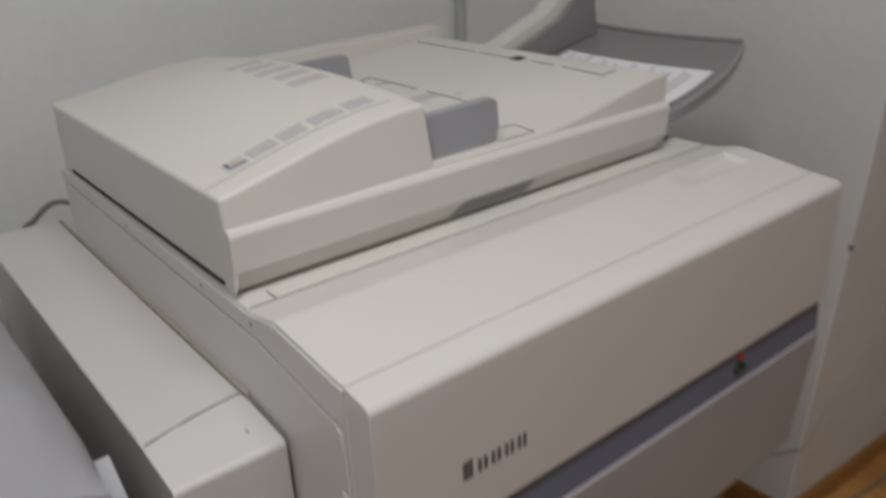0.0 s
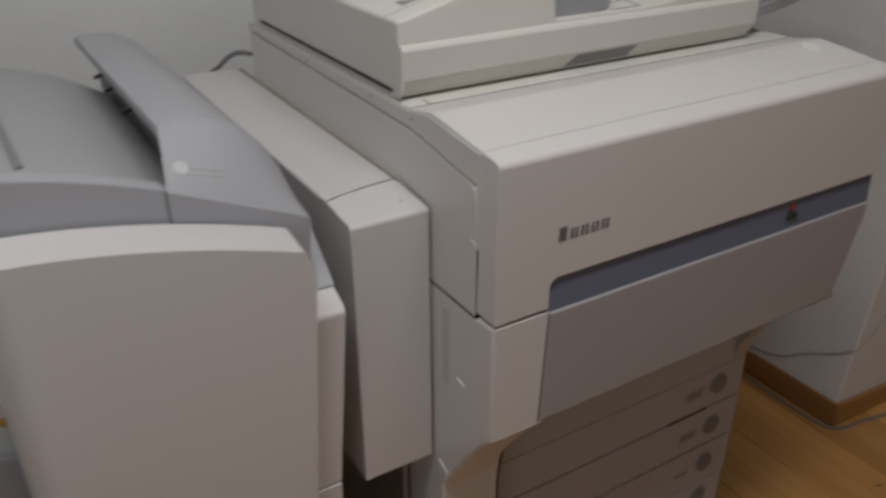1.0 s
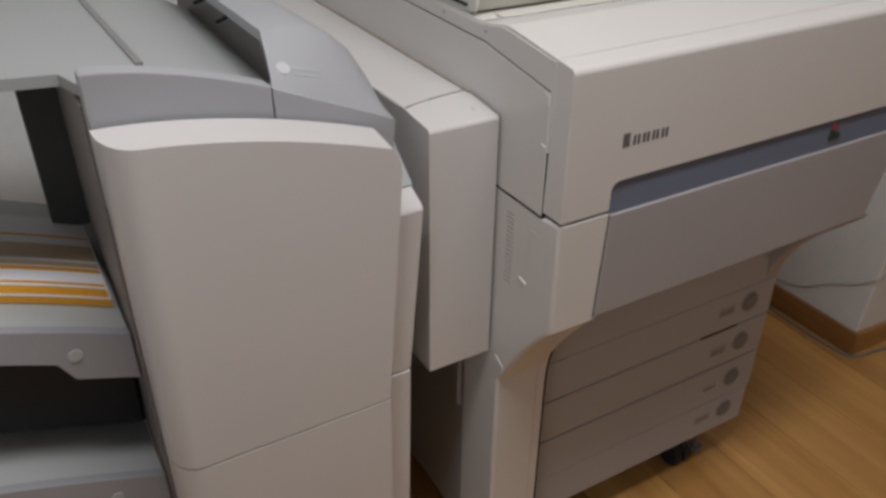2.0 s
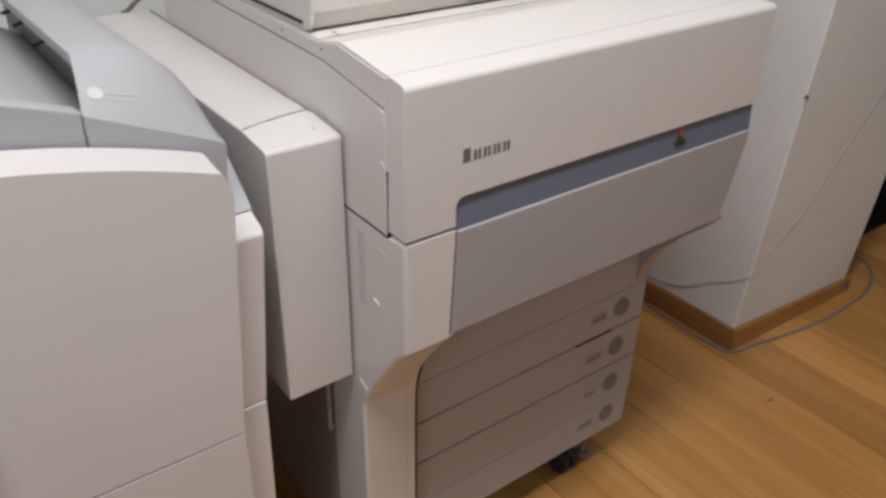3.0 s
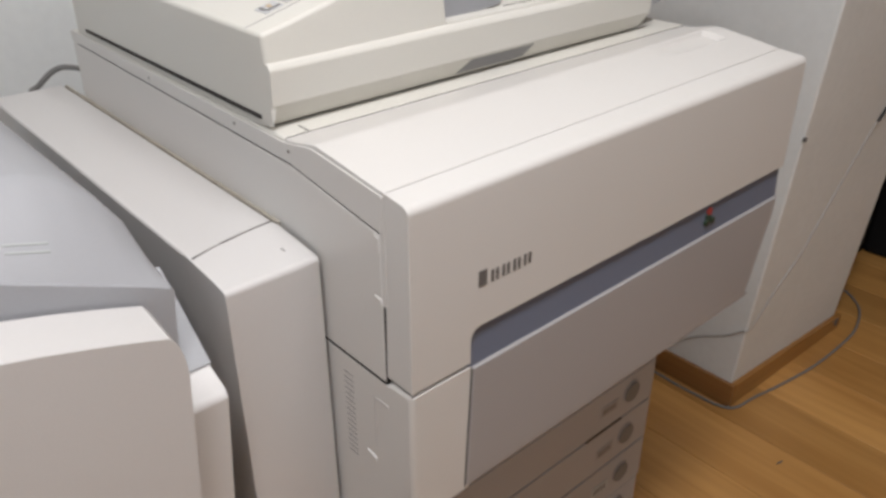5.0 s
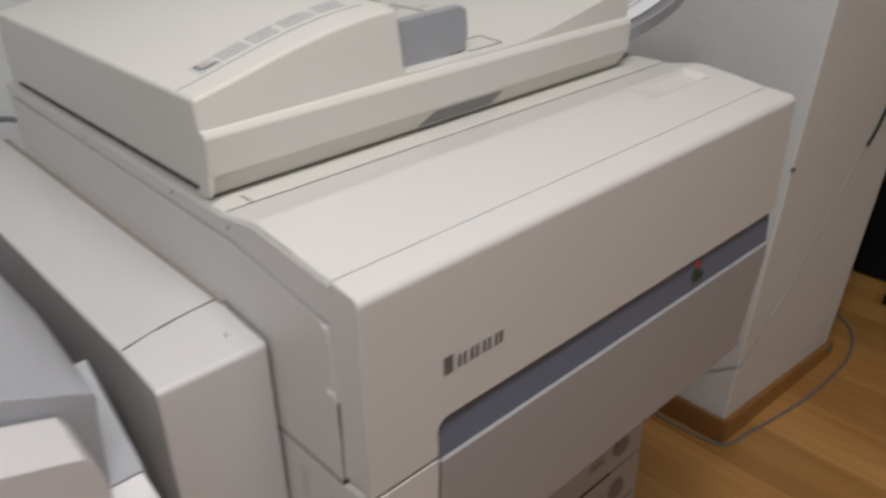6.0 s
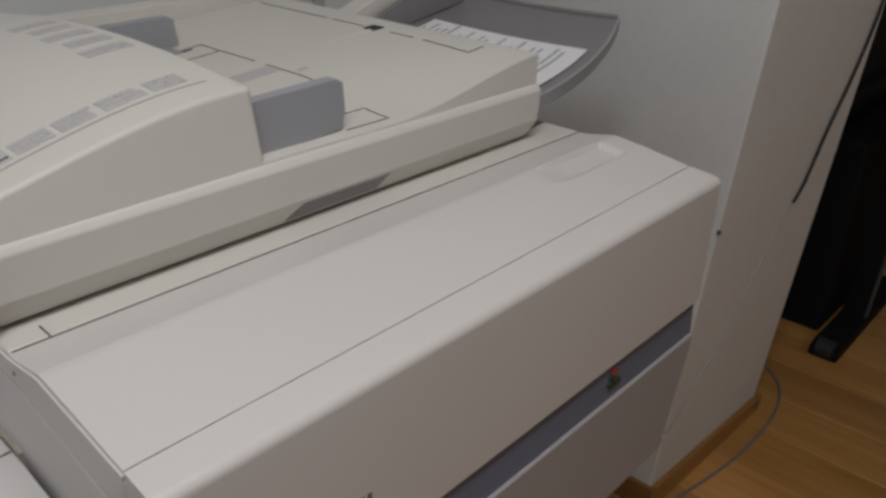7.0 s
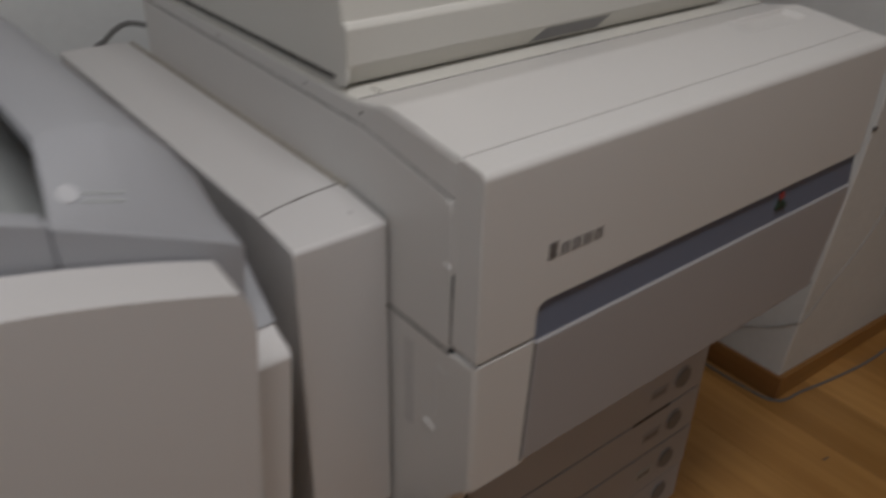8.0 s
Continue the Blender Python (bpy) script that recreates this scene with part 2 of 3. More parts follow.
# ---- structure ----
WALL_Y, LEFT_X, RIGHT_X, FRONT_Y, TOP_Z = 0.93, -2.6, 4.2, -3.2, 2.7
solo("wall_north", box(LEFT_X - 0.15, RIGHT_X + 0.15, WALL_Y, WALL_Y + 0.15, 0, TOP_Z), PLASTER, (0, WALL_Y, 0), "off-white painted plaster wall behind the photocopier", "wall", "structure")
solo("wall_west", box(LEFT_X - 0.15, LEFT_X, FRONT_Y, WALL_Y, 0, TOP_Z), PLASTER, (LEFT_X, 0, 0), "plain off-white plaster wall", "wall", "structure")
solo("wall_east", box(RIGHT_X, RIGHT_X + 0.15, FRONT_Y, WALL_Y, 0, TOP_Z), PLASTER, (RIGHT_X, 0, 0), "plain off-white plaster wall", "wall", "structure")
solo("wall_south", box(LEFT_X - 0.15, RIGHT_X + 0.15, FRONT_Y - 0.15, FRONT_Y, 0, TOP_Z), PLASTER, (0, FRONT_Y, 0), "plain off-white plaster wall", "wall", "structure")
solo("ceiling", box(LEFT_X - 0.15, RIGHT_X + 0.15, FRONT_Y - 0.15, WALL_Y + 0.15, TOP_Z, TOP_Z + 0.1), CEILING, (0, 0, TOP_Z), "plain white painted ceiling", "ceiling", "structure")
# the pillar leans a little and its front is not quite square to the copier
PX0, PX1, PYL, PYR, LEANX, LEANY = 1.163, 1.670, 0.2386, 0.2208, -0.047, -0.078


def on_pillar(x, z, off=0.0):
    """A point on the pillar's front face."""
    k = (x - LEANX * z - PX0) / (PX1 - PX0)
    return (x, PYL + (PYR - PYL) * k + LEANY * z - off, z)


pillar = box(PX0, PX1, 0, 1, 0, TOP_Z)
for v in pillar.verts:
    front = v.co.y < 0.5
    v.co.y = on_pillar(v.co.x + LEANX * v.co.z, v.co.z)[1] if front else WALL_Y
    v.co.x += LEANX * v.co.z
round_edges(pillar, 0.005, 3)
solo("pillar", pillar, PLASTER, (PX0, PYL, 0), "off-white plastered wall pillar with worn rounded corners", "pillar", "structure")
solo("baseboard", box(PX0 - 0.014, PX0 - 0.001, PYL - 0.016, WALL_Y, 0.002, 0.066, 0.003), OAKY_SHADED, (PX0, PYL, 0), "varnished brown wooden skirting along the pillar side, darkened as if shaded", "baseboard", "structure")
front_board = box(PX0 - 0.0005, PX1 + 0.012, 0, 0.0135, 0.002, 0.045, 0.003)
for v in front_board.verts:
    v.co.y += on_pillar(v.co.x, 0)[1] - 0.0165
    v.co.z += 0.021 * (1 - (v.co.x - PX0) / (PX1 - PX0)) * (v.co.z > 0.02)
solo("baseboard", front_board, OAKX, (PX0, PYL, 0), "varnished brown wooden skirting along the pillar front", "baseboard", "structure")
solo("baseboard_knot", prism(arc(1.655, 0.03, 0.012, 0, 330, 9), "y", 0.2032, 0.2058), INK, (1.655, 0.204, 0.03), "small dark worn patch at the skirting end", "stain")
solo("pipe", drum((0.86, WALL_Y - 0.012, 1.5), "z", 0.011, 2.36, 12), PALEGREY, (0.86, WALL_Y - 0.012, 0.3), "thin grey painted pipe running up the back wall", "pipe", "structure")

# ---- photocopier ----
W = 0.643
cop = thing("photocopier", (0.32, 0.4, 0), "large cream office photocopier with grey door and four paper drawers", "photocopier")
part("body", merge(box(0.004, W - 0.003, 0.15, 0.715, 0.1, 0.79, 0.004), box(0.004, W - 0.003, 0.04, 0.715, 0.64, 0.96, 0.004)), GREIGE, cop)
# front cover with a notch for the dark stripe
notch = [(0, 0.809), (0, 0.992), (W, 0.992), (W, 0.846)] + arc(0.083, 0.834, 0.012, 90, 180, 4) + [(0.071, 0.809)]
def slant(x):
    """The joint behind the front cover runs a little askew."""
    return -0.0052 + 0.0065 * x / W


fc = prism(notch, "y", 0, 0.0352)
round_edges(fc, 0.0075, 4, lambda e: all(v.co.z > 0.99 and v.co.y < 0.01 for v in e.verts))
for v in fc.verts:
    if v.co.z > 0.97:
        v.co.z += 0.0036 * v.co.y / 0.0352
        v.co.y += slant(v.co.x) if v.co.y > 0.03 else 0
round_edges(fc, 0.006, 3, lambda e: all(v.co.x < 0.001 and v.co.y < 0.012 for v in e.verts) and abs(e.verts[0].co.z - e.verts[1].co.z) > 0.05)
front_cover = part("front_cover", fc, CREAM, cop, "cream plastic front cover with a rounded top edge")
# maker's mark: plain upright strokes, the first one heavier
marks = [box(0.079, 0.0895, -0.0007, 0.001, 0.8885, 0.9055, 0.0042, 4)]
for i in range(8):
    x = 0.0945 + (i // 2) * 0.0143 + (i % 2) * 0.0062
    marks.append(box(x, x + 0.0042, -0.0007, 0.001, 0.8885, 0.9012, 0.0012, 2))
part("lettering", merge(*marks), INK, front_cover, "dark maker's mark as plain strokes")
stripe = part("stripe", prism([(0.0015, 0.803), (0.0045, 0.847), (0.03, 0.847), (0.03, 0.803)], "x", 0.068, W - 0.002), SLATE, cop, "recessed slate blue stripe")
part("sticker", merge(drum((0.474, 0.0045, 0.8335), "y", 0.0052, 0.006, 12)), RED, stripe, "small red round sticker")
part("sticker", merge(drum((0.4675, 0.0025, 0.8205), "y", 0.0042, 0.006, 10), drum((0.4805, 0.0025, 0.8205), "y", 0.0042, 0.006, 10), drum((0.4685, 0.003, 0.8275), "y", 0.0026, 0.006, 10), box(0.4725, 0.4755, 0.0, 0.006, 0.818, 0.829)), GREEN, stripe, "small dark green leaf-shaped sticker")
# top: gently rising panel, hump, then a step down to the platen deck
TOP = [(0.0366, 0.9955), (0.09, 1.003), (0.126, 1.007), (0.133, 1.0068), (0.140, 1.005), (0.168, 0.9995), (0.178, 0.999)]


def top_z(x, y):
    z = float(np.interp(y, [p[0] for p in TOP], [p[1] for p in TOP]))
    # sunken grip: steep at the back and the far end, soft at the front, fading out at the near end
    ease = lambda a: (lambda k: k * k * (3 - 2 * k))(min(1, max(0, a)))
    dip = ease((x - 0.478) / 0.05) * ease((0.612 - x) / 0.008) * ease((y - 0.092) / 0.012) * ease((0.1315 - y) / 0.005)
    return z - 0.0062 * dip


xs = [0.0005] + [0.478 + 0.0075 * i for i in range(17)] + [0.602 + 0.0016 * i for i in range(8)] + [W - 0.0005]
ys = [0.0366, 0.06, 0.09] + [0.092 + 0.002 * i for i in range(17)] + [0.1265, 0.1275, 0.1285, 0.1295, 0.1305, 0.1315, 0.133, 0.136, 0.140, 0.15, 0.168, 0.178]
tp = bmesh.new()
up_v = [[tp.verts.new((x, y + (slant(x) if y < 0.04 else 0), top_z(x, y))) for y in ys] for x in xs]
dn_v = [[tp.verts.new((x, y + (slant(x) if y < 0.04 else 0), 0.97)) for y in ys] for x in xs]
for i in range(len(xs) - 1):
    for j in range(len(ys) - 1):
        tp.faces.new((up_v[i][j], up_v[i + 1][j], up_v[i + 1][j + 1], up_v[i][j + 1]))
    for j in (0, len(ys) - 1):
        tp.faces.new((up_v[i][j], up_v[i + 1][j], dn_v[i + 1][j], dn_v[i][j]))
for j in range(len(ys) - 1):
    for i in (0, len(xs) - 1):
        tp.faces.new((up_v[i][j], up_v[i][j + 1], dn_v[i][j + 1], dn_v[i][j]))
part("top_panel", tp, CREAM, cop, "cream top panel with a sunken finger grip")
part("deck", prism([(0.1795, 0.95), (0.1795, 1.0), (0.716, 1.0003), (0.716, 0.95)], "x", 0.0005, W - 0.0005, 0.0015, 1), IVORY, cop)
part("deck_joint", merge(box(0.003, W - 0.002, 0.1782, 0.1795, 0.98, 0.9995), box(0.0270, 0.0283, 0.1797, 0.196, 0.99, 1.0006)), SEAM, cop, "thin dark seam between top panels")
seam = box(0.002, W - 0.002, 0.0350, 0.0367, 0.97, 0.9942)
for v in seam.verts:
    v.co.y += slant(v.co.x)
part("cover_joint", seam, GAP, cop, "thin dark seam")
# side shell
part("side_panel", prism([(0.0365, 0.802), (0.0365, 0.9555), (0.17, 0.9755), (0.716, 0.9835), (0.716, 0.802)], "x", -0.001, 0.01, 0.0012, 1), CREAM, cop)
part("upper_side_panel", prism([(0.0365, 0.958), (0.0314, 0.992), (0.133, 1.0035), (0.178, 0.996), (0.716, 0.9995), (0.716, 0.986), (0.17, 0.978)], "x", -0.001, 0.01), CREAM, cop)
for y in (0.17, 0.27, 0.47):
    part("screw", drum((-0.001, y, 0.9895), "x", 0.0016, 0.002, 10), DIAL, cop)
part("side_tab", prism([(0.037, 0.8845), (0.047, 0.8865), (0.047, 0.894), (0.037, 0.892)], "x", -0.0022, 0.002, 0.0008, 1), CREAM, cop)
part("side_tab", prism([(0.0375, 0.938), (0.045, 0.940), (0.045, 0.955), (0.0375, 0.953)], "x", -0.0022, 0.002, 0.0008, 1), CREAM, cop)
part("side_joint", box(-0.0004, 0.006, 0.035, 0.0366, 0.803, 0.885), GAP, cop, "thin dark joint")
part("side_joint", box(-0.0007, 0.006, 0.0305, 0.0367, 0.886, 0.987), CREAM, cop)
part("side_joint", box(-0.0004, 0.006, 0.0375, 0.7, 0.7988, 0.8016), GAP, cop, "thin dark joint")
part("side_joint", prism([(0.0375, 0.956), (0.17, 0.976), (0.7, 0.9835), (0.7, 0.9857), (0.17, 0.978), (0.0375, 0.9578)], "x", -0.0004, 0.006), GAP, cop, "thin dark joint")
part("door_joint", prism([(0.0652, 0.654), (0.0716, 0.8025), (0.0732, 0.8025), (0.0668, 0.654)], "y", -0.0008, 0.003), SEAM, cop, "thin dark joint")
# lower left post: upright above, swept back below, in one shell with the side
post = [(0, 0.8045), (0, 0.65)] + [(0.014, 0.635), (0.032, 0.612), (0.052, 0.584), (0.072, 0.553), (0.090, 0.522), (0.1015, 0.5)] + [(0.108, 0.496), (0.108, 0.1), (0.2, 0.1), (0.2, 0.7985), (0.0365, 0.7985), (0.031, 0.8045)]
pb = prism(post, "x", -0.001, 0.0715)
round_edges(pb, 0.006, 3, lambda e: all(v.co.x < 0 for v in e.verts) and max(v.co.y for v in e.verts) < 0.109 and min(v.co.z for v in e.verts) > 0.09)
round_edges(pb, 0.0022, 2, lambda e: all(v.co.z > 0.795 and v.co.y < 0.002 for v in e.verts))
part("corner_post", pb, CREAM, cop, "cream corner post curving back below the door")
fill = [(0.0715, 0.1), (0.0885, 0.1)] + [(0.15 + 0.0615 * math.cos(radians(180 - 10 * i)), 0.455 + 0.115 * math.sin(radians(180 - 10 * i))) for i in range(10)] + [(0.6, 0.57), (0.6, 0.7), (0.0715, 0.7)]
part("recess_frame", prism(fill, "y", 0.1085, 0.16, 0.0015, 1), CREAM, cop)
bow = [(0.0886, 0.1)] + [(0.15 + 0.0614 * math.cos(radians(180 - 10 * i)), 0.455 + 0.1149 * math.sin(radians(180 - 10 * i))) for i in range(10)]
part("recess_joint", prism(bow + [(x + 0.0022, z - 0.0022 * (z > 0.11)) for x, z in reversed(bow)], "y", 0.1082, 0.134), GAP, cop, "dark joint round the drawer recess")
part("corner_post", prism([(0.004, 0.65), (0.02, 0.632), (0.045, 0.607), (0.075, 0.578), (0.105, 0.54), (0.125, 0.5), (0.133, 0.465), (0.2, 0.465), (0.2, 0.66), (0.03, 0.66)], "x", 0.6, 0.631, 0.002, 1), GREIGE, cop, "grey-beige corner curving back below the door end")
part("post_tab", prism([(0.056, 0.69), (0.072, 0.694), (0.072, 0.699), (0.056, 0.696)], "x", -0.003, 0.001, 0.001, 1), CREAM, cop)
part("post_slot", merge(box(-0.0016, 0.0, 0.055, 0.0575, 0.712, 0.775), box(-0.0016, 0.0, 0.034, 0.0575, 0.772, 0.775)), PANEL, cop)
part("vent", merge(*[box(-0.0014, 0.0, 0.09, 0.105, 0.675 + i * 0.0068, 0.6768 + i * 0.0068) for i in range(16)]), GREIGE, cop, "row of thin vent slits")
part("lower_side_panel", box(-0.001, 0.008, 0.202, 0.716, 0.1, 0.7985, 0.002), GREIGE, cop)
part("edge_guard", prism([(0.098, 0.51), (0.116, 0.52), (0.116, 0.54), (0.094, 0.53)], "x", -0.0025, 0.0, 0.001, 1), CREAM, cop)
# front door
door = prism([(0.067, 0.654), (0.0735, 0.8025), (W - 0.002, 0.8025), (W - 0.003, 0.78), (0.606, 0.656)], "y", -0.002, 0.03)
round_edges(door, 0.003, 2)
part("front_door", door, GREIGE, cop, "grey-beige front door with a slanted end")
part("door_underside", prism([(0.004, 0.66), (0.1, 0.575), (0.15, 0.575), (0.15, 0.66)], "x", 0.09, 0.6), DRAWER, cop)
part("cover_gap", box(0.003, 0.0712, 0.004, 0.03, 0.8025, 0.8095), GAP, cop, "dark gap under the front cover")
# drawers
part("upper_front", box(0.0905, 0.632, 0.1335, 0.16, 0.4602, 0.62, 0.001), DRAWER, cop)
part("drawer_backing", box(0.0905, 0.626, 0.14, 0.165, 0.112, 0.465), GAP, cop)
for z0, z1, zd in ((0.3795, 0.4595, 0.424), (0.292, 0.3765, 0.334), (0.2, 0.2885, 0.246), (0.116, 0.199, 0.166)):
    dr = part("drawer", box(0.092, 0.632 if z0 > 0.15 else 0.628, 0.133, 0.165, z0, z1, 0.002), DRAWER, cop, "grey-beige paper drawer with a round size dial")
    part("dial_ring", drum((0.569, 0.1325, zd), "y", 0.0215, 0.003, 24, 0.001), GREIGE, dr)
    part("dial", drum((0.569, 0.131, zd), "y", 0.0185, 0.004, 24, 0.001), DIALFACE, dr, "dark round paper size dial")
    part("label_plate", box(0.492, 0.535, 0.1318, 0.134, zd - 0.014, zd + 0.006, 0.0006, 1), PALEGREY if 0.2 < zd < 0.3 else GREIGE, dr, "small printed paper size label")
    part("label_print", merge(*[box(0.496 + i * 0.0085, 0.5015 + i * 0.0085, 0.1312, 0.1325, zd - 0.0095, zd + 0.0015) for i in range(4)]), DIAL, dr)
part("handle_groove", box(0.46, 0.55, 0.1322, 0.14, 0.3762, 0.3798), BLACK, cop)
part("base", box(0.03, 0.612, 0.155, 0.7, 0.09, 0.118, 0.004), BLACK, cop)


def castor(x, y):
    wheel = merge(drum((x - 0.012, y, 0.028), "x", 0.028, 0.016, 20, 0.003), drum((x + 0.012, y, 0.028), "x", 0.028, 0.016, 20, 0.003))
    w = part("castor", wheel, RUBBER, cop, "black twin-wheel castor")
    part("castor_fork", merge(box(x - 0.004, x + 0.004, y - 0.02, y + 0.02, 0.025, 0.062, 0.003), drum((x, y, 0.076), "z", 0.015, 0.032, 14)), BLACK, w)


for cx, cy in ((0.518, 0.185), (0.17, 0.185), (0.518, 0.62), (0.17, 0.62)):
    castor(cx, cy)
part("levelling_foot", merge(drum((0.568, 0.175, 0.055), "z", 0.004, 0.08, 10), drum((0.568, 0.175, 0.022), "z", 0.015, 0.01, 16, 0.002)), DIAL, cop)

# relay unit that carries paper to the finisher
relay = part("relay_unit", box(-0.102, -0.0045, 0.2, 0.8, 0.54, 0.905, 0.003, 3), PANEL, cop, "grey-beige paper relay box on the copier side")
cap = prism([(0.127, 0.54), (0.127, 0.8985), (0.1985, 0.9055), (0.1985, 0.54)], "x", -0.102, -0.0055)
round_edges(cap, 0.0055, 4, lambda e: all(v.co.y < 0.13 and v.co.z > 0.89 for v in e.verts))
round_edges(cap, 0.0018, 2, lambda e: all(v.co.y < 0.129 for v in e.verts) and abs(e.verts[0].co.z - e.verts[1].co.z) > 0.1)
part("end_cap", cap, PANEL, relay)
part("cap_joint", box(-0.1017, -0.0058, 0.1975, 0.2035, 0.545, 0.9048), PANEL, relay)
part("cap_crease", grid_shell(lambda u, v: (-0.1 + 0.094 * u, 0.19 + 0.018 * u + 0.003 * math.sin(math.pi * u) + 0.0011 * v, 0.9059), 12, 1, 0.0012), SEAM, relay, "fine curved joint across the box top")
part("relay_gap", box(-0.0044, -0.0012, 0.145, 0.79, 0.545, 0.889), GAP, relay, "dark gap between relay box and copier")
part("cap_dimple", box(-0.0262, -0.0246, 0.154, 0.160, 0.9, 0.9021), GREIGE, relay)
part("gasket", box(-0.0042, -0.0006, 0.2, 0.79, 0.89, 0.9065, 0.0005, 1), GASKET, relay, "yellowed strip where the relay box meets the copier")
part("prop", drum((-0.0105, 0.198, 0.465), "z", 0.0045, 0.16, 10), GREY, relay, "short grey stay under the relay box")
part("drip_shield", box(-0.09, -0.01, 0.25, 0.78, 0.5, 0.541, 0.004), BLACK, relay)

# ---- document feeder on the copier ----
FX, FY0, FY1 = 0.58, 0.195, 0.69
low = [(FY0 + 0.02, 1.001), (FY0 + 0.014, 1.0022), (FY0 - 0.001, 1.0245), (FY0 - 0.003, 1.058), (FY0 + 0.001, 1.0635), (FY0 + 0.014, 1.066), (FY1, 1.066), (FY1, 1.001)]
feeder = part("document_feeder", prism(low, "x", 0.0006, FX, 0.0015, 2), IVORY, cop, "cream automatic document feeder on top of the copier")
part("feeder_foot", box(0.006, 0.55, 0.212, 0.68, 0.9995, 1.0035), SEAM, feeder)


def hump_top(u, v):
    x, y = 0.2148 * u + 0.0002, FY0 + 0.006 + (FY1 - FY0 - 0.01) * v
    rise = 0.027 + 0.020 * math.sin(math.pi * min(1, 0.15 + v * 0.9)) ** 0.8
    return (x, y + 0.002 * u, 1.090 + rise * math.sin(u * math.pi / 2) ** 1.15)


hump = bmesh.new()
NU, NV = 16, 12
tops = [[hump.verts.new(hump_top(i / NU, j / NV)) for j in range(NV + 1)] for i in range(NU + 1)]
lows = [[hump.verts.new((hump_top(i / NU, j / NV)[0] + (0.006 if i == NU else 0), hump_top(i / NU, j / NV)[1] - (0.0082 if i + j == 0 else 0.004 if j == 0 else 0), 1.0045 if i == 0 else 1.06)) for j in range(NV + 1)] for i in range(NU + 1)]
for i in range(NU):
    for j in range(NV):
        hump.faces.new((tops[i][j], tops[i + 1][j], tops[i + 1][j + 1], tops[i][j + 1]))
    for j in (0, NV):
        hump.faces.new((tops[i][j], tops[i + 1][j], lows[i + 1][j], lows[i][j]))
for j in range(NV):
    for i in (0, NU):
        hump.faces.new((tops[i][j], tops[i][j + 1], lows[i][j + 1], lows[i][j]))
bmesh.ops.recalc_face_normals(hump, faces=hump.faces)
round_edges(hump, 0.004, 3, lambda e: len(e.link_faces) == 2 and e.calc_face_angle(0) > 0.9)
part("feeder_cover", hump, IVORY, feeder, "domed cream roller cover")
# original tray, rising away from the cover
def eased(a):
    k = min(1, max(0, a))
    return k * k * (3 - 2 * k)


def tray_top(x, y):
    """The tray climbs to its far end; along the front it stays level and climbs only at the end."""
    back = float(np.interp(x, [0.219, 0.4, 0.562, 0.58], [1.068, 1.086, 1.0985, 1.0975]))
    front = 1.0672 + 0.0305 * eased((x - 0.36) / 0.24) * 1.02
    return front + (back - front) * eased((y - 0.215) / 0.13)


tr = bmesh.new()
TX, TY = [0.219 + 0.361 * i / 24 for i in range(25)], [FY0 + 0.004 + (FY1 - FY0 - 0.039) * j / 24 for j in range(25)]
th = [[tr.verts.new((x, y, tray_top(x, y))) for y in TY] for x in TX]
tl = [[tr.verts.new((x, y, 1.062)) for y in TY] for x in TX]
for i in range(24):
    for j in range(24):
        tr.faces.new((th[i][j], th[i + 1][j], th[i + 1][j + 1], th[i][j + 1]))
    for j in (0, 24):
        tr.faces.new((th[i][j], th[i + 1][j], tl[i + 1][j], tl[i][j]))
        tr.faces.new((th[j][i], th[j][i + 1], tl[j][i + 1], tl[j][i]))
bmesh.ops.recalc_face_normals(tr, faces=tr.faces)
round_edges(tr, 0.002, 2, lambda e: len(e.link_faces) == 2)
part("original_tray", tr, IVORY, feeder)
part("back_fence", prism([(0.22, 1.062), (0.22, 1.105), (0.60, 1.112), (0.61, 1.095), (0.6, 1.062)], "y", FY1 - 0.034, FY1, 0.003, 2), IVORY, feeder)

def guide(y0, y1, x1):
    return prism([(0.2195, 1.06), (0.2195, 1.1125), (x1 - 0.01, 1.1155), (x1 - 0.002, 1.111), (x1, 1.085), (x1 - 0.004, 1.07)], "y", y0, y1, 0.002, 2)


part("paper_guide", guide(0.213, 0.226, 0.318), GREY, feeder, "grey sliding paper guide")
part("paper_guide", guide(0.545, 0.558, 0.352), GREY, feeder, "grey sliding paper guide")
part("guide_foot", box(0.225, 0.305, 0.226, 0.255, 1.066, 1.077, 0.002), GREY, feeder)
part("guide_foot", box(0.225, 0.34, 0.515, 0.545, 1.066, 1.082, 0.002), GREY, feeder)
part("tray_ridge", prism([(0.3, 1.07), (0.3, 1.0772), (0.56, 1.0995), (0.56, 1.07)], "y", 0.41, 0.416, 0.001, 1), IVORY, feeder)
def slot(name, x0, x1, y0, y1, mat=SEAM):
    part(name, grid_shell(lambda u, v: (x0 + (x1 - x0) * u, y0 + (y1 - y0) * v, tray_top(x0 + (x1 - x0) * u, y0 + (y1 - y0) * v) + 0.0006), 4, 6, 0.003), mat, feeder)


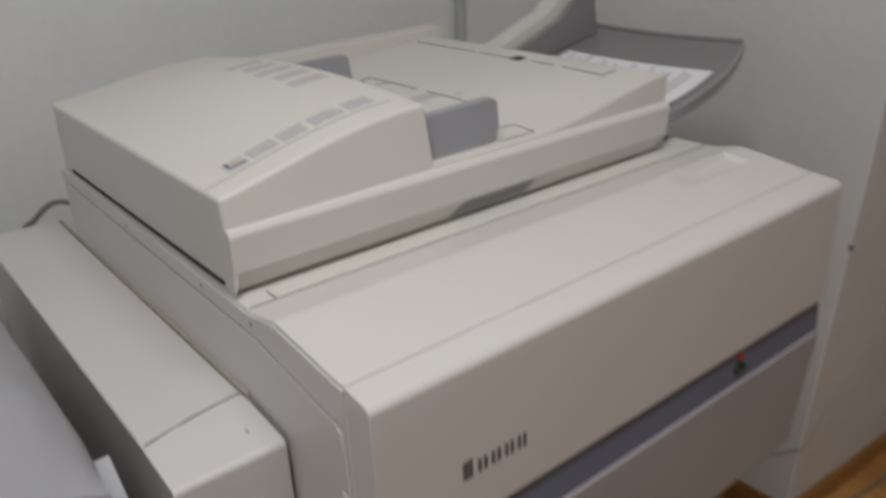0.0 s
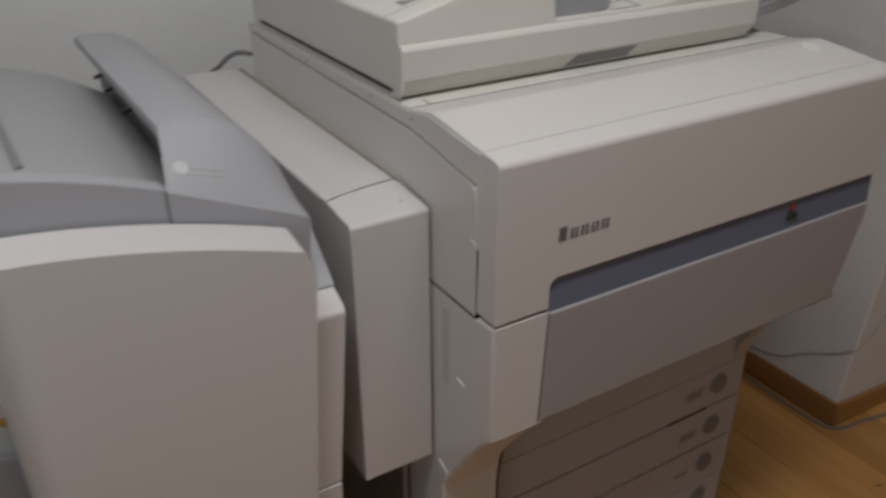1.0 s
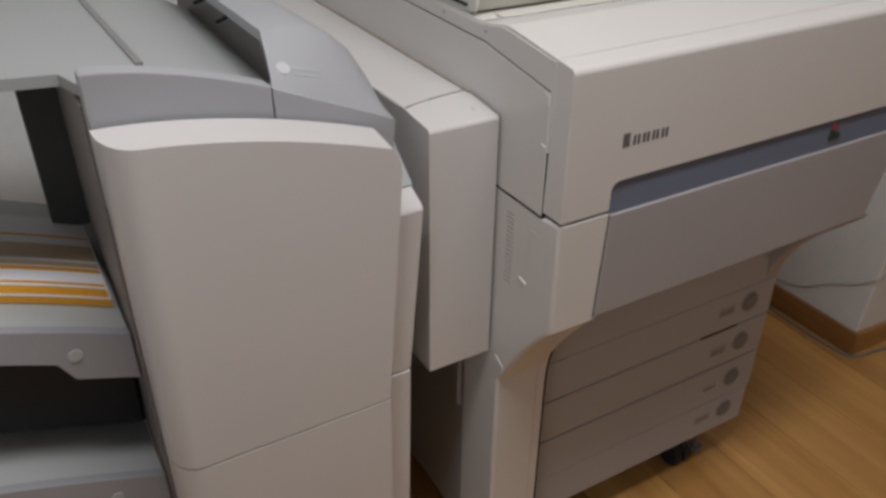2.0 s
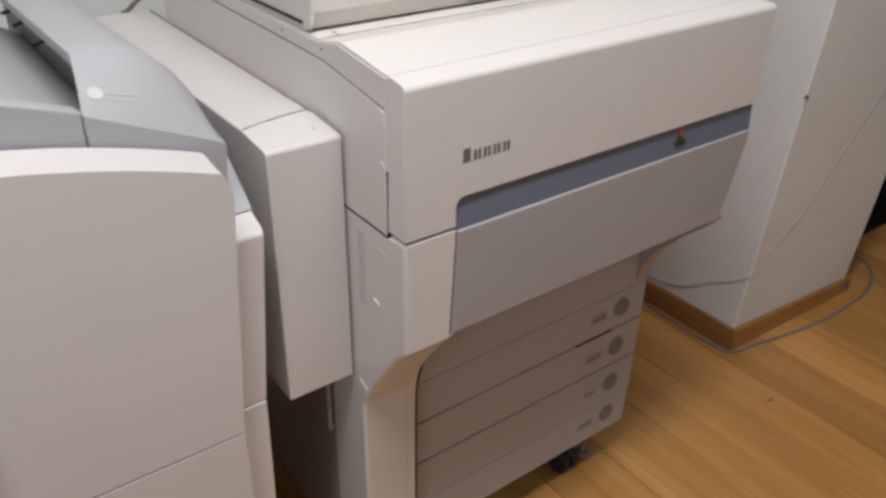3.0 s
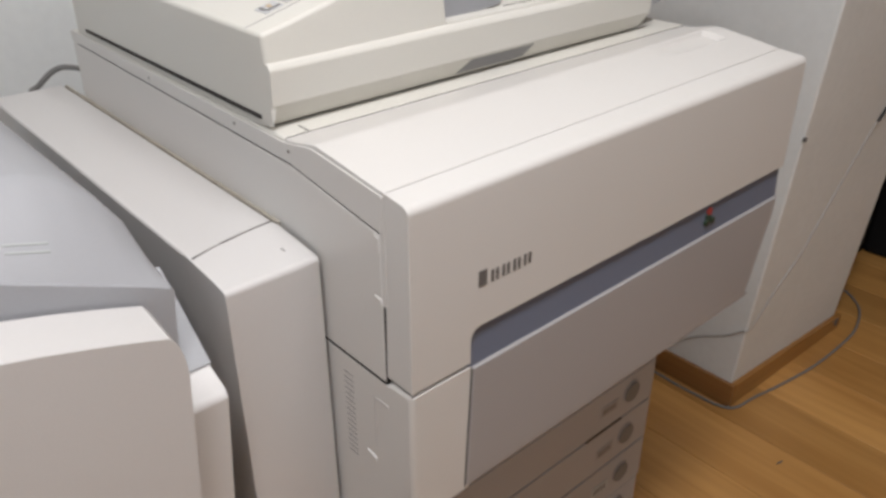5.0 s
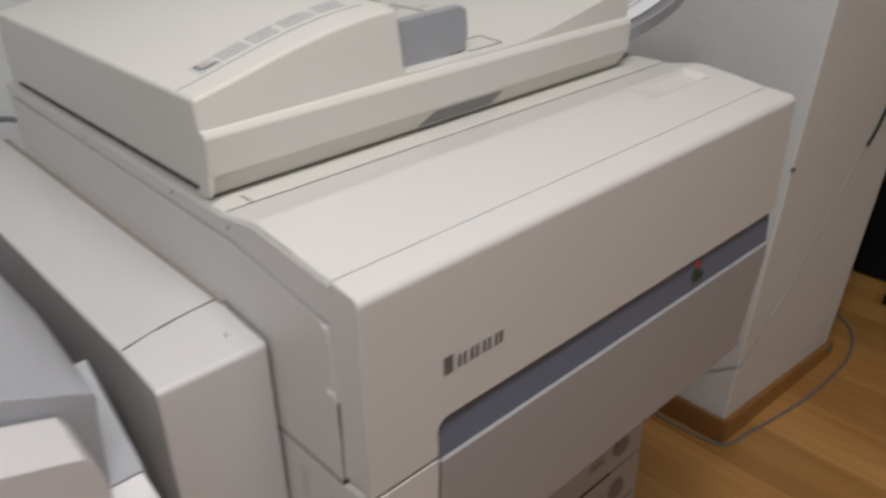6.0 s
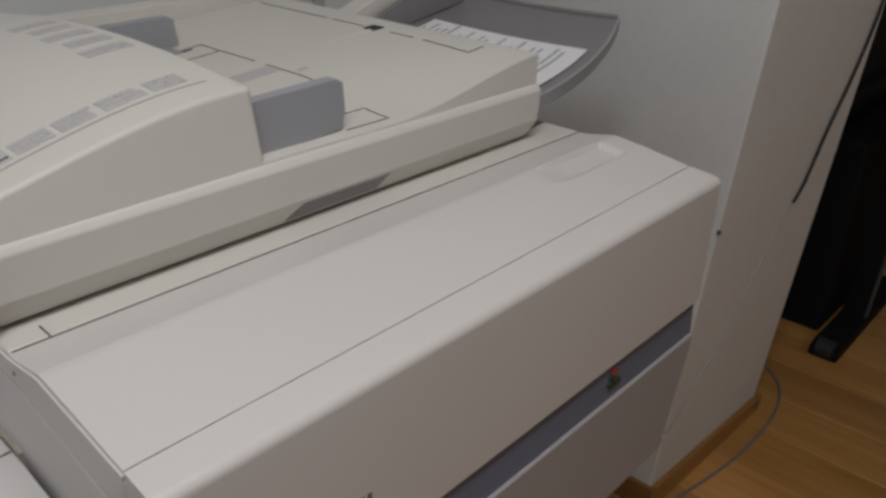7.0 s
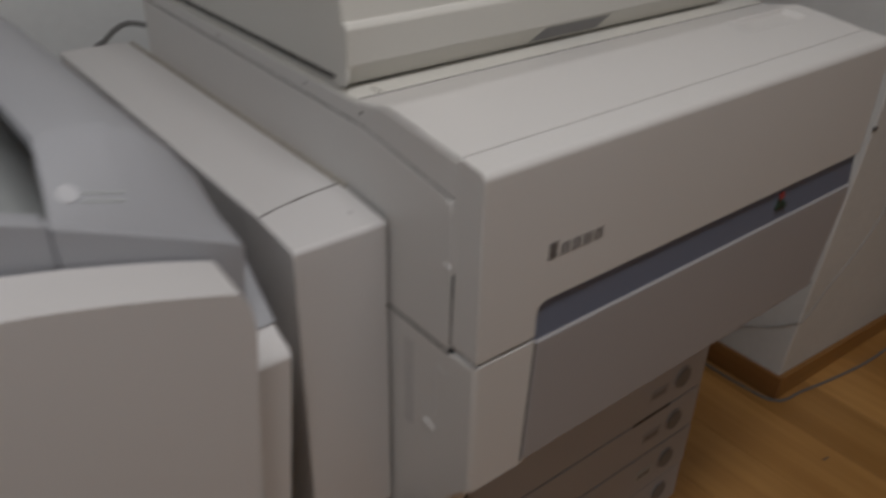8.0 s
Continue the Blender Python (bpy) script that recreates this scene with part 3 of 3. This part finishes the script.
for y in (0.212, 0.245, 0.485, 0.525):
    slot("guide_slot", 0.318, 0.369, y, y + 0.0013)
for y0, y1 in ((0.212, 0.246), (0.30, 0.40), (0.42, 0.526)):
    slot("guide_slot", 0.368, 0.3692, y0, y1)
for y0, y1 in ((0.262, 0.33), (0.345, 0.385), (0.43, 0.49), (0.5, 0.64)):
    slot("tray_joint", 0.535, 0.5365, y0, y1)
slot("tray_joint", 0.535, 0.56, 0.2605, 0.262)
slot("tray_latch", 0.325, 0.352, 0.516, 0.5205, GAP)
slot("tray_label", 0.3, 0.312, 0.375, 0.388, DIAL)
slot("tray_label", 0.32, 0.366, 0.372, 0.396, PALEINK)
slot("tray_label", 0.376, 0.388, 0.352, 0.358, PALEINK)
part("hinge_notch", prism([(0.529, 1.085), (0.529, 1.097), (0.546, 1.0983), (0.546, 1.085)], "y", 0.405, 0.424), BLACK, feeder)
grip = prism([(FY0 + 0.0008, 1.0214), (FY0 + 0.0108, 1.0058), (FY0 + 0.0165, 1.0058), (FY0 + 0.005, 1.0214)], "x", 0.24, 0.355)
for v in grip.verts:
    v.co.x += (0.014 if v.co.x < 0.3 else 0.0) * (v.co.z > 1.011) - (0.01 if v.co.x > 0.3 else 0.0) * (v.co.z < 1.011)
part("lift_grip", grip, TRAYGREY, feeder, "dark lift grip under the feeder front")
part("cover_seam", grid_shell(lambda u, v: tuple(Vector(hump_top(0.01 + 0.9 * u, 0.060 + 0.0028 * v + 0.01 * u * (1 - u))) + Vector((0, 0, 0.0004))), 14, 1, 0.001), GREIGE, feeder, "fine seam along the cover edge")
part("side_slot", box(-0.0012, 0.004, 0.215, 0.655, 1.0085, 1.0125), GAP, feeder, "dark slot along the feeder side")
def print_block(name, x0, x1, v0, v1, rows, seed, label):
    """Rows of small print on the domed cover, as broken bars."""
    rnd = random.Random(seed)
    words = []
    for r in range(rows):
        x, w = x0, (v1 - v0) / rows
        while x < x1 - 0.003:
            e = min(x1, x + rnd.uniform(0.007, 0.018))
            words.append(grid_shell(lambda u, v: tuple(Vector(hump_top((x + (e - x) * u) / 0.214, v0 + w * (r + 0.12 + 0.8 * v))) + Vector((0, 0, 0.0007))), 2, 1, 0.001))
            x = e + 0.0009
    tagged(part(name, merge(*words), PALEINK, feeder, label), kind="stuff")


for k, (x0, x1) in enumerate(((0.053, 0.08), (0.0845, 0.113), (0.1175, 0.151), (0.156, 0.184))):
    print_block("label_strip", x0, x1, 0.078, 0.122, 3 + k % 2, k, "grey printed instruction label in small rows")
for k in range(5):
    print_block("size_mark", 0.158 + 0.004 * (k % 2), 0.2, 0.3 + 0.076 * k, 0.345 + 0.076 * k, 2, 20 + k, "small grey printed size mark")
def on_cover(x0, x1, v0, v1, lift):
    return grid_shell(lambda u, v: tuple(Vector(hump_top((x0 + (x1 - x0) * u) / 0.214, v0 + (v1 - v0) * v)) + Vector((0, 0, lift))), 3, 2, 0.0012)


icon = part("label_icon", on_cover(0.029, 0.049, 0.077, 0.119, 0.0009), WHITE, feeder, "small pale warning picture")
part("icon_mark", merge(on_cover(0.033, 0.0475, 0.083, 0.089, 0.0015), on_cover(0.031, 0.034, 0.09, 0.113, 0.0015)), INK, icon, "dark strokes of the warning picture")
part("icon_mark", on_cover(0.0375, 0.042, 0.095, 0.109, 0.0015), BUFF, icon, "small buff patch of the warning picture")


# side exit tray at the feeder's right
def exit_tray(u, v):
    x = 0.575 + 0.312 * u
    return (x, 0.215 + 0.074 * u * u + (0.34 - 0.044 * u) * v, 1.034 + 0.028 * u + 0.017 * u ** 3 + 0.004 * (2 * v - 1) ** 2)


et = part("exit_tray", grid_shell(exit_tray, 14, 8, 0.008), TRAYGREY, cop, "curved grey paper tray beside the feeder")
part("tray_lip", grid_shell(lambda u, v: tuple(Vector(exit_tray(0.985 + 0.025 * u, v)) + Vector((0, 0, 0.004))), 2, 8, 0.018), TRAYGREY, et)
part("tray_edge", grid_shell(lambda u, v: tuple(Vector(exit_tray(0.99 * u, 0)) + Vector((0, -0.004 + 0.0038 * v, 0.0015))), 14, 1, 0.016), GREY, et, "paler thick rim along the tray")
part("tray_fence", prism([(0.59, 1.03), (0.59, 1.045), (0.77, 1.11), (0.815, 1.15), (0.85, 1.15), (0.86, 1.075)], "y", 0.55, 0.56, 0.003, 2), TRAYGREY, et)
part("tray_arm", prism([(0.585, 1.03), (0.585, 1.062), (0.75, 1.122), (0.80, 1.158), (0.83, 1.158), (0.84, 1.075)], "y", 0.564, 0.6, 0.003, 2), IVORY, et, "cream arm behind the grey tray")
sheet = solo("paper_sheet", grid_shell(lambda u, v: tuple(Vector(exit_tray(0.05 + 0.575 * u, 0.05 + 0.87 * v)) + Vector((0, 0, 0.003))), 10, 6, 0.0012), PAPER, exit_tray(0.3, 0.5), "white printed sheet lying in the grey tray", "paper")
words, rnd = [], random.Random(5)
for i in range(22):
    v0, u0 = 0.13 + 0.036 * i, 0.3 - 0.12 * (i % 5 == 3)
    while u0 < 0.52 + 0.06 * math.sin(i * 2.3):
        e = u0 + rnd.uniform(0.02, 0.07)
        words.append(grid_shell(lambda u, v: tuple(Vector(exit_tray(u0 + (e - u0) * u, v0 + 0.014 * v)) + Vector((0, 0, 0.0036))), 2, 1, 0.0006))
        u0 = e + 0.007
tagged(part("print_lines", merge(*words), PRINT, sheet, "rows of grey print too small to read"), kind="stuff")

# ---- finisher ----
fin = thing("finisher", (-0.29, 0.4, 0), "tall beige and grey copier finisher with output trays", "finisher")
part("cabinet", box(-0.45, -0.165, 0.128, 0.66, 0.05, 0.88, 0.006), GREIGE, fin)


def panel_z(x):
    k = max(0.0, (x + 0.455) / 0.29)
    return 0.977 - 0.062 * k ** 1.7 - 0.004 * (1 - k)


def panel_front(x):
    """The panel's front bends round towards the trays."""
    k = min(1, max(0, (-0.424 - x) / 0.034))
    return 0.078 + 0.044 * (1 - math.sqrt(max(0, 1 - k * k)))


def front_shell(z_low, top, drawn_in, x_end=-0.163, fall=0.0):
    """A thick panel: top(x) gives its upper edge, which falls a little to the front; drawn_in: how far its foot narrows."""
    xs = [-0.458 + 0.034 * (1 - math.cos(math.pi / 2 * i / 8)) for i in range(9)] + [-0.424 + 0.251 * i / 14 for i in range(1, 15)] + [-0.1695, -0.1665, -0.1645, -0.1632, -0.163]
    xs = [x if x < -0.424 else -0.424 + (x + 0.424) * (x_end + 0.424) / 0.261 for x in xs]
    bm, rows = bmesh.new(), []
    for x in xs:
        foot = x - drawn_in * (x + 0.458) / 0.295
        y, z = panel_front(x), top(x)
        rows.append([bm.verts.new(p) for p in ((foot, y, z_low), (x, y, z - fall * (0.126 - y) / 0.048), (x, 0.126, z), (foot, 0.126, z_low))])
    for p, q in zip(rows, rows[1:]):
        for k in range(4):
            bm.faces.new((p[k], q[k], q[(k + 1) % 4], p[(k + 1) % 4]))
    bm.faces.new(rows[0])
    bm.faces.new(rows[-1][::-1])
    bmesh.ops.recalc_face_normals(bm, faces=bm.faces)
    rim = {v for r in rows for v in r[1:2]} | {rows[-1][0]}
    return round_edges(bm, 0.0045, 3, lambda e: e.verts[0] in rim and e.verts[1] in rim)


def arched(x):
    return panel_z(x) if x < -0.171 else float(np.interp(x, [-0.171, -0.1695, -0.1665, -0.1645, -0.1632, -0.163], [0.914, 0.9125, 0.906, 0.898, 0.888, 0.88]))


part("front_panel", front_shell(0.5675, arched, 0.0235, fall=0.0065), PANEL, fin, "tall beige front panel with an arched top")
part("lower_panel", front_shell(0.06, lambda x: 0.5645, 0.003, -0.1867), PANEL, fin)
part("panel_latch", box(-0.18, -0.174, 0.08, 0.09, 0.69, 0.698, 0.001, 1), PALEGREY, fin)
strip = prism([(0.1, 0.5835), (0.1, 0.815), (0.106, 0.8215), (0.128, 0.831), (0.21, 0.895), (0.21, 0.5835)], "x", -0.185, -0.124, 0.002, 2)
for v in strip.verts:
    v.co.x -= 0.09 * max(0, 0.82 - v.co.z) if v.co.x > -0.15 else 0.02
part("frame_column", strip, PANEL, fin, "pale upright frame beside the front panel")
part("column_cap", prism([(0.13, 0.8335), (0.21, 0.8965), (0.21, 0.899), (0.1285, 0.8345)], "x", -0.183, -0.1233, 0.0008, 1), GREY, fin, "sloped grey cap on the frame")
part("frame_column", prism([(-0.2, 0.06), (-0.2, 0.5815), (-0.1458, 0.5815), (-0.158, 0.06)], "y", 0.0985, 0.2, 0.002, 2), PANEL, fin)
part("plinth", box(-0.44, -0.14, 0.12, 0.64, 0.0, 0.06, 0.004), BLACK, fin)


def fascia_z(x):
    return 1.024 - 0.042 * ((x + 0.455) / 0.175) ** 1.6


part("fascia", prism([(-0.457, 0.88), (-0.457, 1.02)] + [(-0.455 + 0.174 * i / 10, fascia_z(-0.455 + 0.174 * i / 10)) for i in range(11)] + [(-0.281, 0.88)], "y", 0.131, 0.155, 0.003, 2), HOOD, fin, "curved grey trim below the top tray")

SECTION = [(-0.2665, 1.02), (-0.245, 1.0225), (-0.215, 1.019), (-0.19, 1.007), (-0.168, 0.986), (-0.15, 0.957), (-0.141, 0.925), (-0.146, 0.885), (-0.15, 0.85)]


def hood_rim(x):
    return 0.981 - 0.43 * (x + 0.2805)


def hood(u, v):
    """u across from the tray side to the copier side, v from front to back."""
    k = u * (len(SECTION) - 1)
    i = min(int(k), len(SECTION) - 2)
    x = SECTION[i][0] + (SECTION[i + 1][0] - SECTION[i][0]) * (k - i)
    z = SECTION[i][1] + (SECTION[i + 1][1] - SECTION[i][1]) * (k - i)
    if v < 0.15:
        s = v / 0.15
        y = 0.13 + 0.07 * (0.75 * s + 0.25 * (1 - math.cos(s * math.pi / 2)))
        rim = hood_rim(x)
        z = rim + (z - rim) * (0.75 * s + 0.25 * math.sin(s * math.pi / 2)) if z > rim else z
    else:
        s = (v - 0.15) / 0.85
        y = 0.2 + 0.5 * s
        z = z - 0.01 * s
    x = x - 0.0145 * max(0, 1 - v / 0.15) * (1 - u)
    return (x, y, z)


hb = grid_shell(hood, 24, 60, 0.012)
hood_ob = part("exit_hood", hb, HOOD, fin, "smooth grey exit hood curving down to one side")
part("hood_front", prism([(-0.2805, 0.82)] + [(-0.2805 + 0.01 * i, hood_rim(-0.2805 + 0.01 * i) - 0.0004) for i in range(13)] + [(-0.152, 0.925), (-0.143, 0.918), (-0.1475, 0.885), (-0.1515, 0.82)], "y", 0.1296, 0.15, 0.0008, 1), HOOD, hood_ob)
badge = part("recycling_badge", drum((0, 0, 0), "z", 0.0075, 0.0012, 24), WHITE, hood_ob, "small round white badge")
spot = Vector(hood(0.084, 0.058))
facing = (Vector(hood(0.1, 0.058)) - spot).cross(Vector(hood(0.084, 0.066)) - spot).normalized()
badge.matrix_local = Matrix.Translation(spot - Vector(ORIGIN["finisher"])) @ facing.to_track_quat("Z", "Y").to_matrix().to_4x4() @ Matrix.Translation(Vector(ORIGIN["finisher"]))
for dz in (0.0, 0.004):
    part("badge_line", grid_shell(lambda u, v: tuple(Vector(hood(0.13 + 0.12 * u, 0.057 - 2.6 * dz + 0.0022 * v)) + Vector((0, -0.0004, 0.0006))), 4, 1, 0.0008), PALEGREY, hood_ob, "faint pale line of print")
part("hood_inside", prism([(0.2, 0.93), (0.2, 1.0), (0.685, 0.99), (0.685, 0.93)], "x", -0.245, -0.238), DIAL, hood_ob)
for y in (0.35, 0.45, 0.52):
    part("exit_finger", prism([(-0.272, 0.990), (-0.245, 0.999), (-0.245, 1.003), (-0.274, 0.9935)], "y", y, y + 0.005), BLACK, hood_ob, "small black paper finger")


def top_tray(u, v):
    x = -0.235 - 0.5 * u
    k = min(1, (-0.235 - x) / 0.16)
    return (x, 0.152 + (0.05 if x < -0.457 else 0) + (0.46 - (0.05 if x < -0.457 else 0)) * v, 0.935 + 0.065 * math.sin(k * math.pi / 2) + 0.03 * max(0, u - 0.3))


tt = part("top_tray", grid_shell(top_tray, 30, 6, 0.012), TOPTRAY, fin, "pale grey sloping top output tray")
part("tray_rib", grid_shell(lambda u, v: (-0.395 - 0.014 * v + 0.007 * u, 0.205 + 0.39 * v, 1.0035), 1, 4, 0.008), TRAYGREY, tt, "grey raised rib on the tray")
part("tray_bracket", box(-0.505, -0.458, 0.44, 0.46, 0.72, 0.985, 0.003), BRACKET, fin, "charcoal upright bracket behind the trays")
part("side_wall", box(-0.459, -0.4505, 0.16, 0.66, 0.06, 0.985, 0.001, 1), DIAL, fin)


def rise(x):
    """How far the side trays climb away from the cabinet."""
    d = -0.462 - x
    return 0.42 * d - 0.35 * d * d


def stack_tray(z):
    st = part("stack_tray", grid_shell(lambda u, v: (-0.462 - 0.33 * u, 0.2 + 0.34 * v, z - 0.004 + rise(-0.462 - 0.33 * u) - 0.006 * math.sin(v * math.pi)), 12, 6, 0.012), PALEGREY, fin, "grey output tray climbing from the finisher side")
    xs = [-0.461 - 0.033 * i for i in range(11)]
    lip = [(x, z + rise(x)) for x in xs] + [(xs[-1], z + rise(xs[-1]) - 0.03), (-0.6, z + rise(-0.6) - 0.044), (-0.543, z + rise(-0.543) - 0.047), (-0.528, z + rise(-0.528) - 0.068), (-0.461, z - 0.066)]
    part("tray_front", prism(lip, "y", 0.186, 0.2, 0.002, 2), GREY, st)
    part("recycling_badge", drum((-0.522, 0.185, z + rise(-0.522) - 0.032), "y", 0.0078, 0.002, 18), PALEGREY, st, "small pale round badge")


stack_tray(0.702)
stack_tray(0.472)


# added black block standing in for the shadowed dark space between the trays
part("dark_filler", prism([(-0.462, 0.49), (-0.78, 0.6), (-0.78, 0.7), (-0.462, 0.61)], "y", 0.275, 0.53, 0.004, 1), BLACK, fin, "black filler block for the shadowed space between the side trays")


def sheet_pile(name, y0, y1, lift, h, mat, label):
    ob = solo(name, grid_shell(lambda u, v: (-0.468 - 0.3 * u, y0 + (y1 - y0) * v + 0.006 * math.sin(u * 3), 0.698 + lift + h + rise(-0.468 - 0.3 * u) * 0.97 - 0.005 * (1 - v) ** 4 - 0.004 * math.sin(v * math.pi)), 10, 8, h), mat, (-0.6, 0.35, 0.72 + lift), label, "brochure", "", "brochures in the tray")
    return ob


def band(parent, y0, y1, top, mat):
    part("printed_band", grid_shell(lambda u, v: (-0.47 - 0.29 * u, y0 + (y1 - y0) * v + 0.006 * math.sin(u * 3), 0.6985 + top + rise(-0.47 - 0.29 * u) * 0.97 - 0.005 * (1 - (y0 + (y1 - y0) * v - 0.25) / 0.2) ** 4 - 0.004 * math.sin(math.pi * (y0 + (y1 - y0) * v - 0.25) / 0.2)), 10, 2, 0.0006), mat, parent)


sheet_pile("brochure", 0.252, 0.452, 0.0, 0.006, BUFF, "brown-edged printed brochure under the others in the tray")
sheet_pile("brochure", 0.2505, 0.4505, 0.0065, 0.009, ORANGE, "orange printed brochure in the finisher tray")
top_one = sheet_pile("brochure", 0.25, 0.45, 0.016, 0.003, PAPER, "white brochure with orange and brown bands in the tray")
for y0, y1, mt in ((0.2505, 0.266, ORANGE), (0.2665, 0.2685, BUFF), (0.275, 0.280, ORANGE), (0.308, 0.317, ORANGE), (0.321, 0.331, BUFF), (0.34, 0.378, BUFF), (0.398, 0.402, ORANGE)):
    band(top_one, y0, y1, 0.0193, mt)

# ---- right of the pillar ----
desk = thing("desk", (2.4, 0.4, 0), "black office desk with a flat metal foot", "desk")
part("foot", prism([(2.03, 0.002), (2.03, 0.03), (2.06, 0.042), (2.62, 0.042), (2.65, 0.002)], "y", 0.13, 0.21, 0.004, 2), DESK, desk)
part("leg", box(2.26, 2.33, 0.14, 0.2, 0.04, 0.7, 0.006), DESK, desk)
part("crossbar", box(1.9, 2.158, 0.315, 0.35, 0.4, 0.44, 0.004), BRACKET, desk, "charcoal grey rail")
part("foot_wheel", drum((2.05, 0.17, 0.03), "y", 0.028, 0.05, 18, 0.004), RUBBER, desk)
# sheen on the black leg, laid on as a paler charcoal strip
part("leg_sheen", prism([(2.262, 0.05), (2.285, 0.05), (2.345, 0.36), (2.325, 0.36)], "y", 0.132, 0.139, 0.001, 1), BRACKET, desk, "grey strip standing for the sheen on the leg")
part("side_panel", box(1.78, 3.4, 0.352, 0.372, 0.004, 0.72, 0.003), DESK, desk)
part("pedestal", box(2.16, 2.75, 0.228, 0.35, 0.006, 0.6, 0.012, 3), DESK, desk)
part("top", box(1.84, 3.45, 0.27, 0.9, 0.72, 0.75, 0.004), DESK, desk)
solo("cabinet", box(1.9, 2.9, 0.3, 0.9, 0.75, 1.5, 0.004), DESK, (2.4, 0.7, 0.75), "plain black cabinet standing on the desk", "cabinet")

# ---- cables and small marks ----
solo("floor_cable", tube([(0.9, 0.66, 0.0055), (1.1, 0.585, 0.0055), (1.135, 0.508, 0.0055), (1.132, 0.422, 0.0055), (1.131, 0.313, 0.0055), (1.148, 0.22, 0.0055), (1.233, 0.2, 0.0055), (1.329, 0.181, 0.0055), (1.458, 0.163, 0.0055), (1.6, 0.159, 0.0055), (1.701, 0.166, 0.0055), (1.806, 0.201, 0.0055), (1.868, 0.259, 0.0055), (1.878, 0.31, 0.0055), (1.9, 0.6, 0.0055)], 0.0033), CABLE, (1.4, 0.17, 0), "grey cable lying on the floor round the pillar", "cable")
PL = lambda y, z: (PX0 + LEANX * z - 0.003, y, z)
solo("wall_cable", tube([PL(0.7, 0.075), PL(0.55, 0.078), PL(0.412, 0.1), PL(0.329, 0.156), PL(0.268, 0.19), PL(0.23, 0.222), on_pillar(1.153, 0.229, 0.003), on_pillar(1.188, 0.256, 0.002), on_pillar(1.225, 0.308, 0.002), on_pillar(1.295, 0.381, 0.002), on_pillar(1.345, 0.473, 0.002), on_pillar(1.412, 0.591, 0.002), on_pillar(1.48, 0.7, 0.002)], 0.0014), WHITECABLE, on_pillar(1.225, 0.308), "thin painted-over cable running slantwise across the pillar", "cable")
solo("cable_sheath", tube([on_pillar(1.455, 0.665, 0.0045), on_pillar(1.484, 0.708, 0.0045), on_pillar(1.514, 0.807, 0.0045), on_pillar(1.551, 0.897, 0.0045), on_pillar(1.578, 0.996, 0.0045), on_pillar(1.587, 1.1, 0.0045)], 0.0034), RUBBER, on_pillar(1.5, 0.75), "dark grey bare length of cable on the pillar", "cable")
solo("back_cable", tube([(0.02, 0.76, 0.2), (-0.03, 0.84, 0.7), (-0.045, 0.835, 0.87), (-0.03, 0.82, 0.905), (0.0, 0.8, 0.93), (0.03, 0.74, 0.93)], 0.004), CABLE, (-0.05, 0.8, 0.5), "dark cable looping behind the copier", "cable")
solo("wall_plug", drum(on_pillar(1.13, 0.703, 0.0015), "y", 0.0045, 0.005, 10), INK, on_pillar(1.13, 0.703), "small dark screw in the pillar", "screw")
solo("splinter", prism([(1.058, 0.052), (1.072, 0.0475), (1.082, 0.048), (1.07, 0.0515)], "z", 0.003, 0.0045), INK, (1.07, 0.05, 0.003), "small dark splinter on the floor", "debris")

# ---- floor, last: planks one by one ----
floor = solo("floor", box(LEFT_X - 0.15, RIGHT_X + 0.15, FRONT_Y - 0.15, WALL_Y + 0.15, -0.1, -0.004), SUBFLOOR, (0, 0, 0), "light orange laminate plank floor with dark joints", "floor", "structure")
PWID, PLEN = 0.163, 2.4
pm = {}


def plank_mesh(length):
    key = round(length, 3)
    if key not in pm:
        bm = box(0.0006, PWID - 0.0006, 0.0002, length - 0.0002, -0.0045, 0.002, 0.0008, 1)
        me = bpy.data.meshes.new("plank")
        bm.to_mesh(me)
        bm.free()
        me.materials.append(PLANK)
        pm[key] = me
    return pm[key]


for i in range(-21, 20):
    x0 = 0.95 + i * PWID
    y = FRONT_Y - 0.1 - ((i * 7) % 5) * 0.2
    while y < WALL_Y:
        a, b = max(y, FRONT_Y), min(y + PLEN, WALL_Y)
        if b - a > 0.05 and x0 > LEFT_X - PWID and x0 + PWID < RIGHT_X + PWID:
            p = new("plank", plank_mesh(b - a))
            p.location = (x0, a, 0)
            p.parent = floor
        y += PLEN
